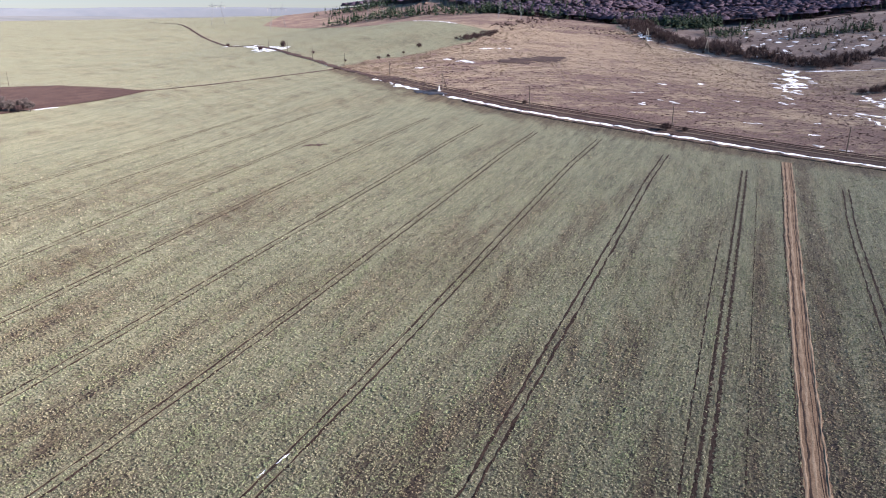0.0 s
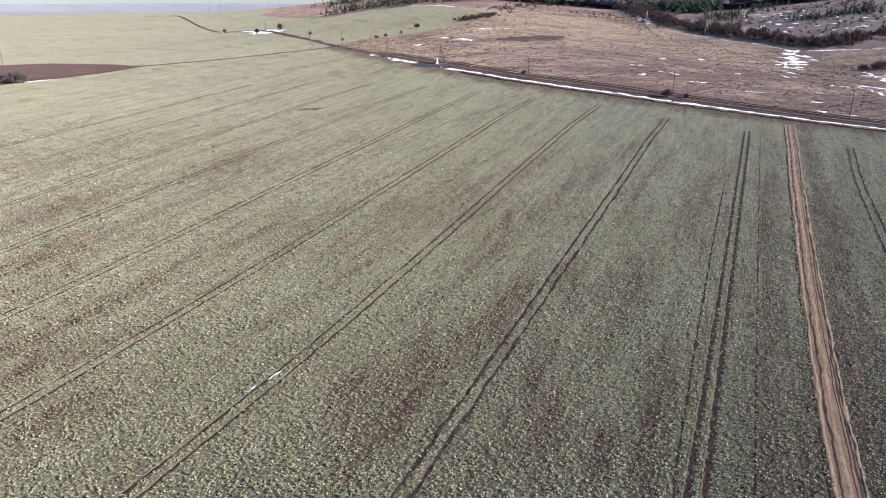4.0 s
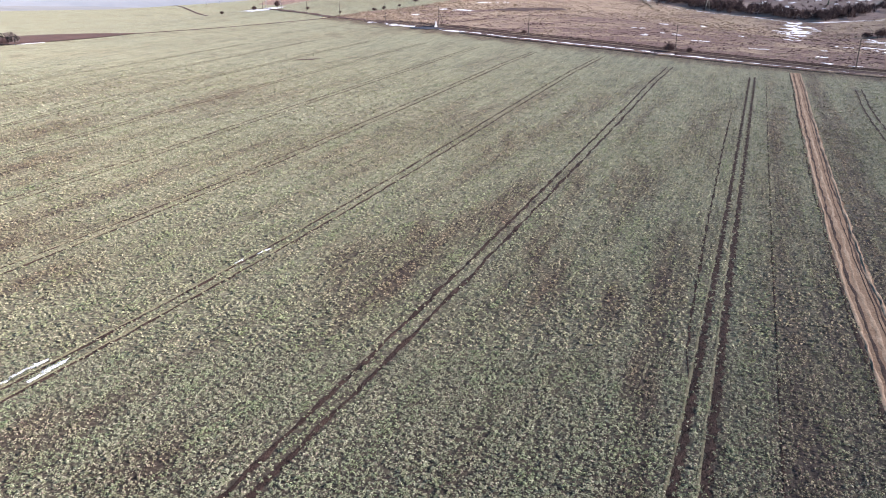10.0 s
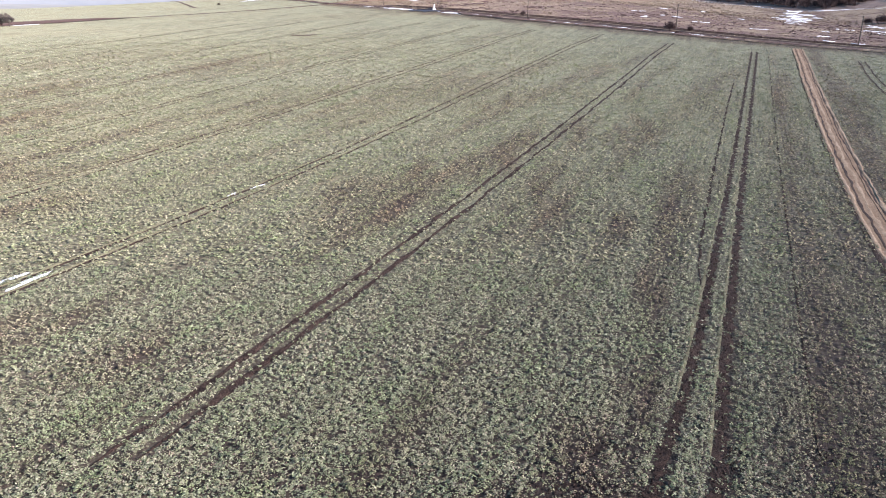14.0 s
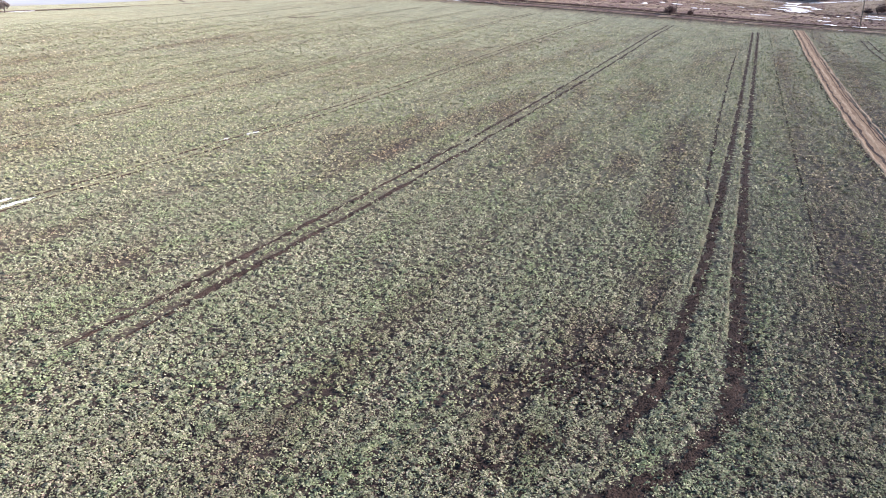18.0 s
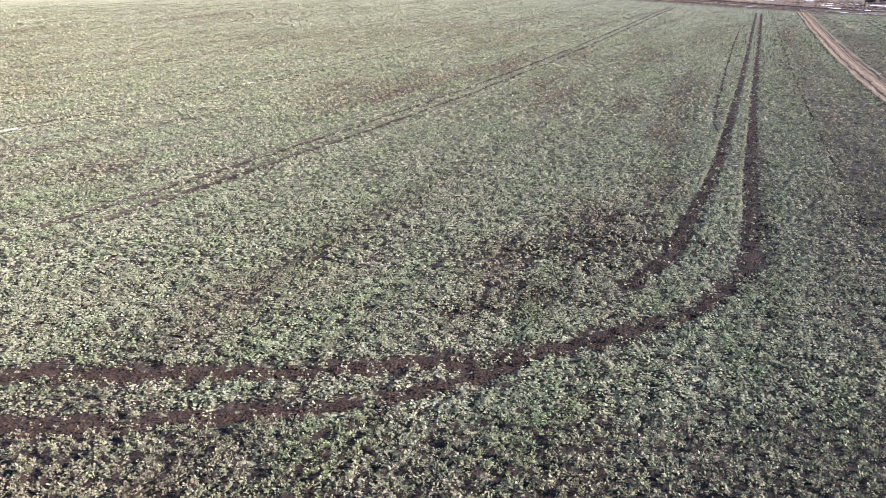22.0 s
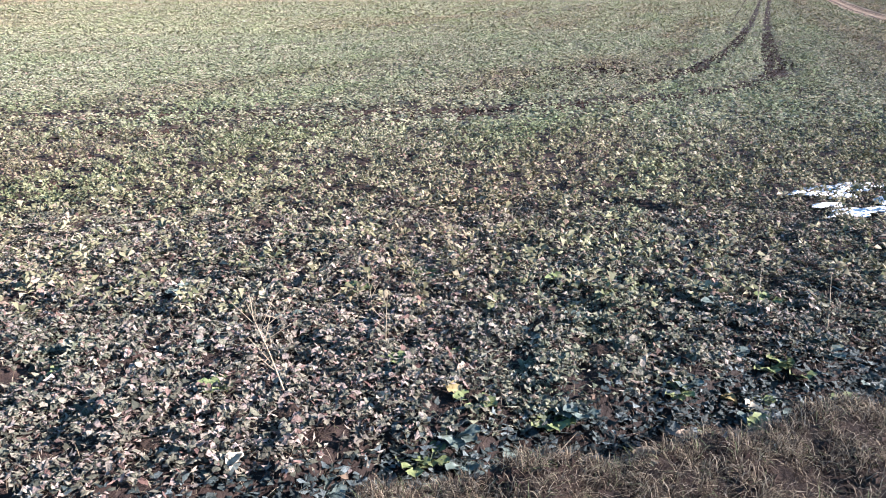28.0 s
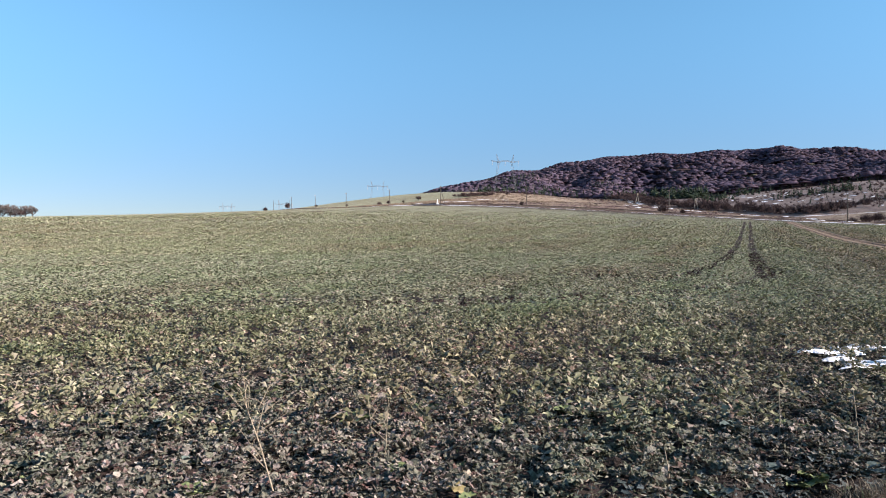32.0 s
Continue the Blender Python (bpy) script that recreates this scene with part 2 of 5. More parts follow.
# ---- materials ----
class Mat:
    """A node material put together step by step."""
    def __init__(self, name, rough=0.9, spec=0.3):
        self.m = bpy.data.materials.new(name)
        self.m.use_nodes = True
        self.t = self.m.node_tree
        self.b = self.t.nodes["Principled BSDF"]
        self.b.inputs["Roughness"].default_value = rough
        self.b.inputs["Specular IOR Level"].default_value = spec
        self.b.inputs["Diffuse Roughness"].default_value = 1.0 if rough > 0.8 else 0.3
        self.co = self.t.nodes.new("ShaderNodeTexCoord").outputs["Object"]

    def link(self, a, b):
        self.t.links.new(a, b)

    def mapped(self, scale=(1, 1, 1), turn=0.0):
        n = self.t.nodes.new("ShaderNodeMapping")
        n.vector_type = "TEXTURE" if turn else "POINT"
        if turn:
            n.inputs["Scale"].default_value = [1 / s for s in scale]
            n.inputs["Rotation"].default_value = (0, 0, turn)
        else:
            n.inputs["Scale"].default_value = scale
        self.link(self.co, n.inputs["Vector"])
        return n.outputs[0]

    def noise(self, scale, detail=4.0, rough=0.6, vector=None):
        n = self.t.nodes.new("ShaderNodeTexNoise")
        n.inputs["Scale"].default_value, n.inputs["Detail"].default_value, n.inputs["Roughness"].default_value = scale, detail, rough
        self.link(vector or self.co, n.inputs["Vector"])
        return n.outputs["Fac"]

    def cells(self, scale, vector=None):
        n = self.t.nodes.new("ShaderNodeTexVoronoi")
        n.inputs["Scale"].default_value = scale
        self.link(vector or self.co, n.inputs["Vector"])
        return n.outputs

    def ramp(self, fac, stops):
        n = self.t.nodes.new("ShaderNodeValToRGB")
        e = n.color_ramp.elements
        while len(e) < len(stops):
            e.new(0.5)
        for k, (at, colour) in enumerate(stops):
            e[k].position, e[k].color = at, colour if len(colour) == 4 else (*colour, 1)
        self.link(fac, n.inputs["Fac"])
        return n.outputs["Color"]

    def step(self, fac, a, b):
        n = self.t.nodes.new("ShaderNodeMapRange")
        n.inputs["From Min"].default_value, n.inputs["From Max"].default_value = a, b
        self.link(fac, n.inputs["Value"])
        return n.outputs[0]

    def mix(self, fac, a, b, how="MIX"):
        n = self.t.nodes.new("ShaderNodeMix")
        n.data_type, n.blend_type = "RGBA", how
        for v, slot in ((fac, n.inputs[0]), (a, n.inputs[6]), (b, n.inputs[7])):
            if isinstance(v, (float, int)):
                slot.default_value = v
            elif isinstance(v, tuple):
                slot.default_value = v if len(v) == 4 else (*v, 1)
            else:
                self.link(v, slot)
        return n.outputs[2]

    def math(self, how, a, b=0.0):
        n = self.t.nodes.new("ShaderNodeMath")
        n.operation = how
        for v, slot in ((a, n.inputs[0]), (b, n.inputs[1])):
            if isinstance(v, float):
                slot.default_value = v
            else:
                self.link(v, slot)
        return n.outputs[0]

    def noted(self, name):
        n = self.t.nodes.new("ShaderNodeAttribute")
        n.attribute_name = name
        return n.outputs["Fac"]

    def random(self, island=False):
        if island:
            return self.t.nodes.new("ShaderNodeNewGeometry").outputs["Random Per Island"]
        return self.t.nodes.new("ShaderNodeObjectInfo").outputs["Random"]

    def colour(self, c):
        if isinstance(c, tuple):
            self.b.inputs["Base Color"].default_value = c if len(c) == 4 else (*c, 1)
        else:
            self.link(c, self.b.inputs["Base Color"])
        return self

    def bump(self, fac, depth, strength=1.0):
        n = self.t.nodes.new("ShaderNodeBump")
        n.inputs["Strength"].default_value, n.inputs["Distance"].default_value = strength, depth
        self.link(fac, n.inputs["Height"])
        self.link(n.outputs[0], self.b.inputs["Normal"])
        return self

    def translucent(self, share, colour):
        """Lets light through thin leaves."""
        t = self.t.nodes.new("ShaderNodeBsdfTranslucent")
        if isinstance(colour, tuple):
            t.inputs[0].default_value = colour
        else:
            self.link(colour, t.inputs[0])
        mx = self.t.nodes.new("ShaderNodeMixShader")
        mx.inputs[0].default_value = share
        self.link(self.b.outputs[0], mx.inputs[1])
        self.link(t.outputs[0], mx.inputs[2])
        self.link(mx.outputs[0], self.t.nodes["Material Output"].inputs[0])
        return self


def make_field():
    m = Mat("crop_field", 0.85, 0.2)
    turn = -math.atan(LEAN)
    dead = m.noted("withered")
    soil = m.ramp(m.noise(9, 6, 0.7), [(0.25, (0.010, 0.0065, 0.0055)), (0.55, (0.026, 0.017, 0.014)), (0.8, (0.062, 0.041, 0.033))])
    leaf = m.ramp(m.noise(2.6, 6, 0.8), [(0.28, (0.060, 0.067, 0.038)), (0.46, (0.160, 0.163, 0.098)), (0.58, (0.250, 0.245, 0.163)), (0.72, (0.36, 0.335, 0.25))])
    tint = m.noise(0.028, 4, 0.6)
    leaf = m.mix(m.step(tint, 0.35, 0.7), leaf, m.mix(1.0, leaf, (1.07, 1.03, 1.0), "MULTIPLY"))
    leaf = m.mix(dead, leaf, m.mix(1.0, leaf, (0.82, 0.66, 0.63), "MULTIPLY"))
    rows = m.noise(1.0, 5, 0.65, m.mapped((2.6, 0.30, 1), turn))
    bands = m.noise(1.0, 4, 0.6, m.mapped((0.5, 0.02, 1), turn))
    cells = m.cells(3.0)["Distance"]
    gap = m.mix(0.5, m.step(cells, 0.30, 0.75), m.step(rows, 0.32, 0.68))
    gap = m.mix(0.30, gap, m.step(bands, 0.3, 0.7))
    gap = m.math("ADD", gap, m.math("MULTIPLY", dead, 0.22))
    far = m.t.nodes.new("ShaderNodeVectorMath")
    far.operation = "LENGTH"
    m.link(m.co, far.inputs[0])
    closed = m.math("MULTIPLY", m.step(far.outputs["Value"], 150.0, 500.0), 0.10)     # seen flatter, the stand closes
    fac = m.step(m.math("SUBTRACT", gap, closed), 0.30, 0.92)
    stand = m.step(far.outputs["Value"], 25.0, 130.0)      # leaves stand as real plants up to here
    sep = m.t.nodes.new("ShaderNodeSeparateXYZ")
    m.link(m.co, sep.inputs[0])
    aside = m.math("SUBTRACT", m.math("ABSOLUTE", sep.outputs["X"]), m.math("MULTIPLY", sep.outputs["Y"], 0.79))
    stand = m.math("MAXIMUM", stand, m.step(aside, 0.8, 3.0))   # and low, sparser growth away from them
    # dark gaps between plants: bare soil, with the shade there painted in
    shade_gaps = m.math("ADD", m.mix(0.5, m.noise(6.5, 5, 0.7), m.noise(2.2, 4, 0.65)), m.math("MULTIPLY", dead, 0.10))
    shade_gaps = m.math("ADD", shade_gaps, m.math("MULTIPLY", m.step(far.outputs["Value"], 13.0, 6.0), 0.12))      # barer near the verge
    fac = m.mix(stand, m.step(shade_gaps, 0.42, 0.48), fac)
    m.colour(m.mix(fac, leaf, soil))
    m.bump(m.mix(0.5, rows, m.mix(0.5, m.noise(5, 5, 0.7), cells)), 0.22, 1.0)
    return m.m


def make_soil(name, dark, mid, light, scale=6.0, depth=0.05):
    m = Mat(name, 0.95, 0.15)
    n = m.mix(0.5, m.noise(scale, 7, 0.72), m.noise(scale * 0.09, 4, 0.6))
    m.colour(m.ramp(n, [(0.32, dark), (0.5, mid), (0.68, light)]))
    m.bump(m.mix(0.5, m.noise(scale * 1.5, 6, 0.75), m.cells(scale * 1.2)["Distance"]), depth)
    return m.m


def make_meadow():
    m = Mat("dry_meadow", 0.95, 0.1)
    big = m.noise(0.035, 5, 0.62, m.mapped((0.6, 1.0, 1)))
    mid = m.noise(0.30, 7, 0.72, m.mapped((0.45, 1.2, 1)))
    fine = m.noise(1.3, 7, 0.8, m.mapped((0.6, 1.2, 1)))
    straw = m.mix(m.step(fine, 0.34, 0.68), (0.17, 0.125, 0.084), (0.39, 0.305, 0.218))
    dark = m.mix(m.step(fine, 0.34, 0.68), (0.075, 0.049, 0.043), (0.215, 0.146, 0.122))
    sep = m.t.nodes.new("ShaderNodeSeparateXYZ")
    m.link(m.co, sep.inputs[0])
    up = m.mix(1.0, m.step(sep.outputs["Y"], 300.0, 560.0), m.step(sep.outputs["Y"], 630.0, 700.0), "SUBTRACT")   # drier grass high on the mound
    wet = m.mix(0.07, m.mix(0.55, big, mid), m.mix(1.0, (1, 1, 1), up, "SUBTRACT"))
    m.colour(m.mix(m.step(wet, 0.455, 0.535), straw, dark))
    m.bump(m.mix(0.5, mid, fine), 0.7, 1.0)
    return m.m


def make_snow():
    m = Mat("old_snow", 0.6, 0.3)
    m.colour(m.ramp(m.noise(1.3, 6, 0.7), [(0.3, (0.50, 0.49, 0.50)), (0.45, (0.74, 0.74, 0.76)), (0.7, (0.87, 0.88, 0.90))]))
    m.b.inputs["Subsurface Weight"].default_value = 0.0
    m.bump(m.noise(4, 5, 0.6), 0.08)
    return m.m


def make_random(name, stops, rough=0.8, spec=0.3, share=0.0, grain=0.0, island=True, crinkle=0.0, patchy=None, size=0.25):
    """A material whose pieces differ by chance."""
    m = Mat(name, rough, spec)
    c = m.ramp(m.random(island), stops)
    if grain:
        c = m.mix(0.6, c, m.mix(1.0, c, m.ramp(m.noise(grain, 4, 0.6), [(0.3, (0.45, 0.45, 0.45)), (0.7, (1.4, 1.4, 1.4))]), "MULTIPLY"))
    if patchy:                              # slow change of hue from place to place
        c = m.mix(m.step(m.noise(size, 5, 0.65), 0.38, 0.62), c, m.mix(1.0, c, patchy, "MULTIPLY"))
    m.colour(c)
    if crinkle:
        m.bump(m.noise(55.0, 4, 0.7), crinkle)
    if share:
        m.translucent(share, c)
    return m.m


def make_crop(name, stops, brown, share=0.1, grain=0.0, rough=0.6, crinkle=0.0, spec=0.35):
    """Leaves: by chance from piece to piece, by strength and painted side light from plant to plant, brown where
    withered.
    """
    m = Mat(name, rough, spec)
    c = m.ramp(m.random(True), stops)
    if grain:
        c = m.mix(0.6, c, m.mix(1.0, c, m.ramp(m.noise(grain, 4, 0.6), [(0.3, (0.5, 0.5, 0.5)), (0.7, (1.4, 1.4, 1.4))]), "MULTIPLY"))
    c = m.mix(m.noted("withered"), c, m.mix(1.0, c, brown, "MULTIPLY"))
    lush = m.ramp(m.noise(0.35, 4, 0.65, m.mapped((1, 0.3, 1), -math.atan(LEAN))), [(0.36, (0.88, 1.0, 0.84)), (0.52, (1.0, 1.0, 1.0)), (0.66, (1.10, 1.06, 1.06))])
    c = m.mix(1.0, c, lush, "MULTIPLY")
    tone = m.noted("vigour_and_light")
    c = m.mix(1.0, c, m.ramp(m.step(tone, 0.0, 2.0), [(0.0, (0.02, 0.02, 0.02)), (1.0, (2.0, 2.0, 2.0))]), "MULTIPLY")
    m.colour(c)
    if crinkle:
        m.bump(m.noise(55.0, 4, 0.7), crinkle)
    if share:
        m.translucent(share, c)
    return m.m


def make_plain(name, a, b, scale=8.0, rough=0.8, metal=0.0, depth=0.01, stretch=(1, 1, 1)):
    m = Mat(name, rough, 0.3)
    n = m.noise(scale, 5, 0.65, m.mapped(stretch))
    m.colour(m.ramp(n, [(0.3, (*a, 1)), (0.7, (*b, 1))]))
    m.b.inputs["Metallic"].default_value = metal
    m.bump(n, depth)
    return m.m


FIELD = make_field()
SOIL = make_soil("wet_soil", (0.012, 0.0072, 0.0055), (0.034, 0.0205, 0.0155), (0.070, 0.045, 0.034), 9.0, 0.14)
PLOUGH = make_soil("ploughed_soil", (0.032, 0.018, 0.015), (0.059, 0.035, 0.028), (0.091, 0.056, 0.042), 1.2, 0.1)
CLAY = make_soil("clay_track", (0.10, 0.061, 0.036), (0.195, 0.125, 0.077), (0.30, 0.208, 0.134), 2.5, 0.10)
PALE_CLAY = make_soil("dry_clay", (0.165, 0.110, 0.068), (0.285, 0.200, 0.130), (0.40, 0.298, 0.204), 3.0, 0.08)
DARK_CLAY = make_soil("wet_clay", (0.018, 0.011, 0.009), (0.045, 0.028, 0.021), (0.12, 0.078, 0.055), 3.0, 0.08)
ROAD = make_soil("mud_road", (0.025, 0.015, 0.014), (0.056, 0.035, 0.030), (0.112, 0.076, 0.059), 0.9, 0.1)
MEADOW = make_meadow()
SCRUBLAND = make_soil("scrub_hillside", (0.085, 0.060, 0.056), (0.185, 0.136, 0.118), (0.32, 0.25, 0.205), 0.4, 0.5)
WOODFLOOR = make_soil("wood_floor", (0.032, 0.020, 0.024), (0.056, 0.035, 0.038), (0.084, 0.056, 0.056), 0.2, 0.5)
SNOW = make_snow()
LITTER = make_soil("pale_litter", (0.077, 0.059, 0.038), (0.154, 0.126, 0.087), (0.252, 0.210, 0.154), 5.0, 0.05)
# rut edge soil, with sunlight put into its pale colour
SUNLIT_BERM = make_soil("sunlit_berm_soil", (0.06, 0.055, 0.032), (0.12, 0.11, 0.066), (0.20, 0.18, 0.115), 5.0, 0.05)
VERGE = make_soil("verge_soil", (0.014, 0.009, 0.007), (0.036, 0.024, 0.018), (0.080, 0.056, 0.042), 26.0, 0.05)

# ---- the ground: one sheet to the horizon ----
front = np.radians(np.arange(-48, 48.01, 0.5))
rest = np.radians(np.arange(52, 311.9, 4.0))
ang = np.r_[front, rest]
rad = np.geomspace(0.7, 4700, 350)
RR, AA = np.meshgrid(rad, ang, indexing="ij")
gx, gy = RR * np.sin(AA), RR * np.cos(AA)
gv = np.stack([gx, gy, height(gx, gy)], -1).reshape(-1, 3)
gf = grid_faces(len(rad), len(ang), True)
me = note(mesh_of("ground", gv, gf[:, ::-1], FIELD, True), "withered", withered(gx, gy))
if me.polygons[0].normal.z < 0:
    me.flip_normals()
bm = bmesh.new()
bm.from_mesh(me)
bm.verts.ensure_lookup_table()
bm.faces.new([bm.verts[k] for k in range(len(ang))]) 
bm.normal_update()
for f in bm.faces:
    if f.normal.z < 0:
        f.normal_flip()
bm.to_mesh(me)
bm.free()
ground = tagged(new("ground", me), "winter rapeseed field on gently rising farmland", "ground", kind="structure")

# ---- meadow, road, tracks ----
ROAD_LINE = [(330, 165), (240, 206), (170, 246), (142.7, 261), (112.4, 279), (91.8, 291), (72, 304), (52.7, 316), (29.8, 333), (5, 361), (-12, 383), (-29, 409), (-40.6, 431), (-66.9, 477), (-89, 521), (-113.5, 565), (-132, 602)]
meadow = tagged(new("meadow", sheet("meadow", [(420, 120)] + ROAD_LINE[:14], [(470, 420), (340, 500), (303, 504), (254.9, 505), (243.3, 518), (229.5, 548.7), (206, 581), (180, 640), (165, 720), (112, 735), (48, 640), (20, 573), (-17, 521), (-51, 505), (-66.9, 480)], MEADOW, 0.18, 160, 60, 2.0)), "brown dry winter meadow with bleached straw patches", "meadow", kind="structure")
road = tagged(new("road", strip("road", np.asarray(ROAD_LINE[:13]) + (1.5, 3.0), 13, ROAD, 0.34, 3.0, 0.25, 5, 5)), "wet muddy dirt road beside the field", "road", kind="structure")
for off in (-2.2, 0.2, 2.6, 5.4, 9.0):
    line = np.asarray(ROAD_LINE[1:12]) + (1.5 + off * 0.5, 3.0 + off * 0.8)
    rut = new("wheel_rut", strip("wheel_rut", line, 0.9, SOIL if off != 0.2 else LITTER, 0.46, 1.5, 0.7, int(300 + off * 10), 3, 8.0, 9.0))
    rut.parent = road
far_road = tagged(new("road", strip("road", [(-38, 428), (-66.9, 477), (-89, 521), (-113.5, 565), (-132, 602), (-150, 640), (-188, 723), (-225, 785), (-300, 981), (-404, 1209), (-602, 1658), (-847, 2163)], 4.5, ROAD, 0.5, 6.0, 0.3, 6, 3)), "dark dirt road running on through far fields", "road", kind="structure")
lane = tagged(new("lane", strip("lane", [(-66.9, 477), (-100, 455), (-135, 430), (-165, 412), (-200, 380), (-240, 345), (-330, 280)], 3.5, ROAD, 0.32, 3.0, 0.3, 8, 3)), "narrow brown field lane", "lane", kind="structure")
plough = tagged(new("ploughed_field", sheet("ploughed_field", [(-165.2, 411.5), (-173.7, 384), (-191, 359), (-208.5, 340), (-290, 275)], [(-166, 412), (-205, 440), (-246, 466), (-287, 474), (-420, 500)], PLOUGH, 0.25, 50, 24, 1.0)), "freshly ploughed dark brown field", "field", kind="structure")
TRACK = [(122.5, 252), (107.3, 215.9), (93.2, 183.8), (77.2, 146.1), (66.1, 120.1), (58.0, 100.7), (51.9, 86.0), (47.9, 76.5), (38.7, 53.1), (29.6, 31), (22, 12), (14, -8)]
track = tagged(new("dirt_track", strip("dirt_track", TRACK, 3.3, CLAY, 0.06, 0.6, 0.10, 11, 7, 0.0, 9.0)), "orange clay farm track across the field", "track", kind="structure")
# the last strip, at -1.95, paints the shadow line along the left edge
for k, (off, w, lift, material, name) in enumerate(((-1.45, 0.36, 0.10, PALE_CLAY, "berm"), (-0.82, 0.42, 0.085, DARK_CLAY, "wheel_rut"), (-0.15, 0.55, 0.10, PALE_CLAY, "berm"), (0.55, 0.16, 0.09, DARK_CLAY, "wheel_rut"), (1.05, 0.30, 0.085, DARK_CLAY, "wheel_rut"), (1.42, 0.34, 0.14, PALE_CLAY, "berm"), (-1.95, 0.30, 0.06, SOIL, "wheel_rut"))):
    q = lines_apart(np.asarray(TRACK[:11]) + ACROSS * off, 3.0)
    q = q + ACROSS * (0.10 * wobble(q[:, 1], 0 * q[:, 1], 16, 500 + k))[:, None]
    piece = new(name, strip(name, q, w, material, lift, 0.5, 0.55, 20 + k, 3, 4.0, 14.0))
    piece.parent = track

# ---- tramlines ----
BEND_OUT = [(104, 241), (53.4, 122.8), (34.3, 78.3), (23.8, 53.5), (17.9, 39.7), (13.7, 29.3), (11.3, 23.8), (9.4, 21.4), (7.1, 19.4), (4.8, 18), (1.8, 17.1), (-0.3, 16.8), (-3.3, 16.3), (-6.9, 16.2), (-11.3, 16.3), (-17, 16.8), (-26, 18)]
BEND_IN = [(102, 240.3), (51.7, 122.8), (32.6, 78.3), (21.9, 53.6), (15.9, 39.8), (13.6, 35), (11.2, 30.2), (8.8, 25.3), (6.4, 22.1)]
BEND_LOW = [(6.8, 19.3), (3.4, 17.6), (1, 16), (-1.1, 14.9), (-2.9, 14.5), (-4.9, 14.2), (-6.7, 13.9), (-8.8, 13.7), (-13, 14), (-20, 15)]
WHEELS = [(BEND_OUT, 0.68), (BEND_IN, 0.60), (BEND_LOW, 0.55)]
FAINT = [(20.3, 50.5), (22.2, 57), (24.8, 64), (30.6, 78.3), (35.8, 91.1), (49, 123), (63.6, 157.7), (74, 182)]      # an older, shallower pass
TRAMS = [(-29.2, 30, 262), (-57.5, 26, 282), (-84.6, 10, 290), (-111, 10, 305), (-138.5, 10, 316), (-165.5, 10, 330), (-195, 60, 330), (-221, 60, 330), (32.3, -20, 222)]
for c, y0, y1 in TRAMS:
    for side in (-0.95, 0.95):
        c2 = c + side
        ys = np.arange(y0 + side * 0.3, y1, 12.0)
        wave = 0.35 * np.sin(ys / 37 + c)
        end = 2.0 * smooth(y1 - 45, y1 + 5, ys)          # the lines swing over at the headland
        WHEELS.append((np.stack([LEAN * ys + c2 + wave + end, ys], 1), 0.46 if c > -50 else 0.38))
for k, (pts, w) in enumerate(WHEELS):
    near = k < 3 or k in (3, 4)
    ob = new("wheel_rut", strip("wheel_rut", pts, w, SOIL, 0.04 if near else 0.05, 0.16 if k < 3 else 0.8, 0.6, 100 + k, 5, 3.0, 9.0))
    if k not in (2, 3, 4):
        # pale strip on the rut side that faces the sun, sunlight painted in
        q = np.asarray(pts, float)[: (6 if k < 2 else None)] - ACROSS * (w * 0.5 + 0.16)
        berm = new("berm", strip("berm", q, 0.24, SUNLIT_BERM, 0.05 if near else 0.06, 0.8, 0.6, 160 + k, 3, 3.0, 9.0))
        berm.parent = ob
    tagged(ob, "dark wet wheel rut pressed through the crop", "wheel rut", "tramline ruts", "structure")

ob = new("wheel_rut", strip("wheel_rut", FAINT, 0.26, SOIL, 0.04, 0.5, 0.9, 140, 3, 18.0, 9.0))
tagged(ob, "faint older wheel rut beside the tramline", "wheel rut", "tramline ruts", "structure")
edge_rut = new("wheel_rut", strip("wheel_rut", np.stack([LEAN * np.arange(30, 235, 8.0) + 6.4, np.arange(30, 235, 8.0)], 1), 0.16, SOIL, 0.05, 0.5, 0.8, 141, 3, 6.0, 7.0))
tagged(edge_rut, "thin brown line where two drill passes meet", "wheel rut", "tramline ruts", "structure")

# ---- crop plants ----
BARE = [(4.0, 26.2, 1.8), (6.5, 27.6, 2.1), (5.8, 24.6, 1.9), (1.2, 20.2, 1.5), (3.6, 21.8, 1.8), (8.2, 31.0, 1.7), (0.0, 20.6, 0.9), (19, 30, 1.2), (-6.2, 13.8, 0.7), (-4.9, 9.6, 0.45), (-5.6, 11.2, 0.4), (15, 30.6, 0.5), (20.1, 42.4, 0.5), (-25, 42.9, 0.5), (-14.5, 37, 0.5), (9.5, 27, 1.5), (14, 29, 0.8)]


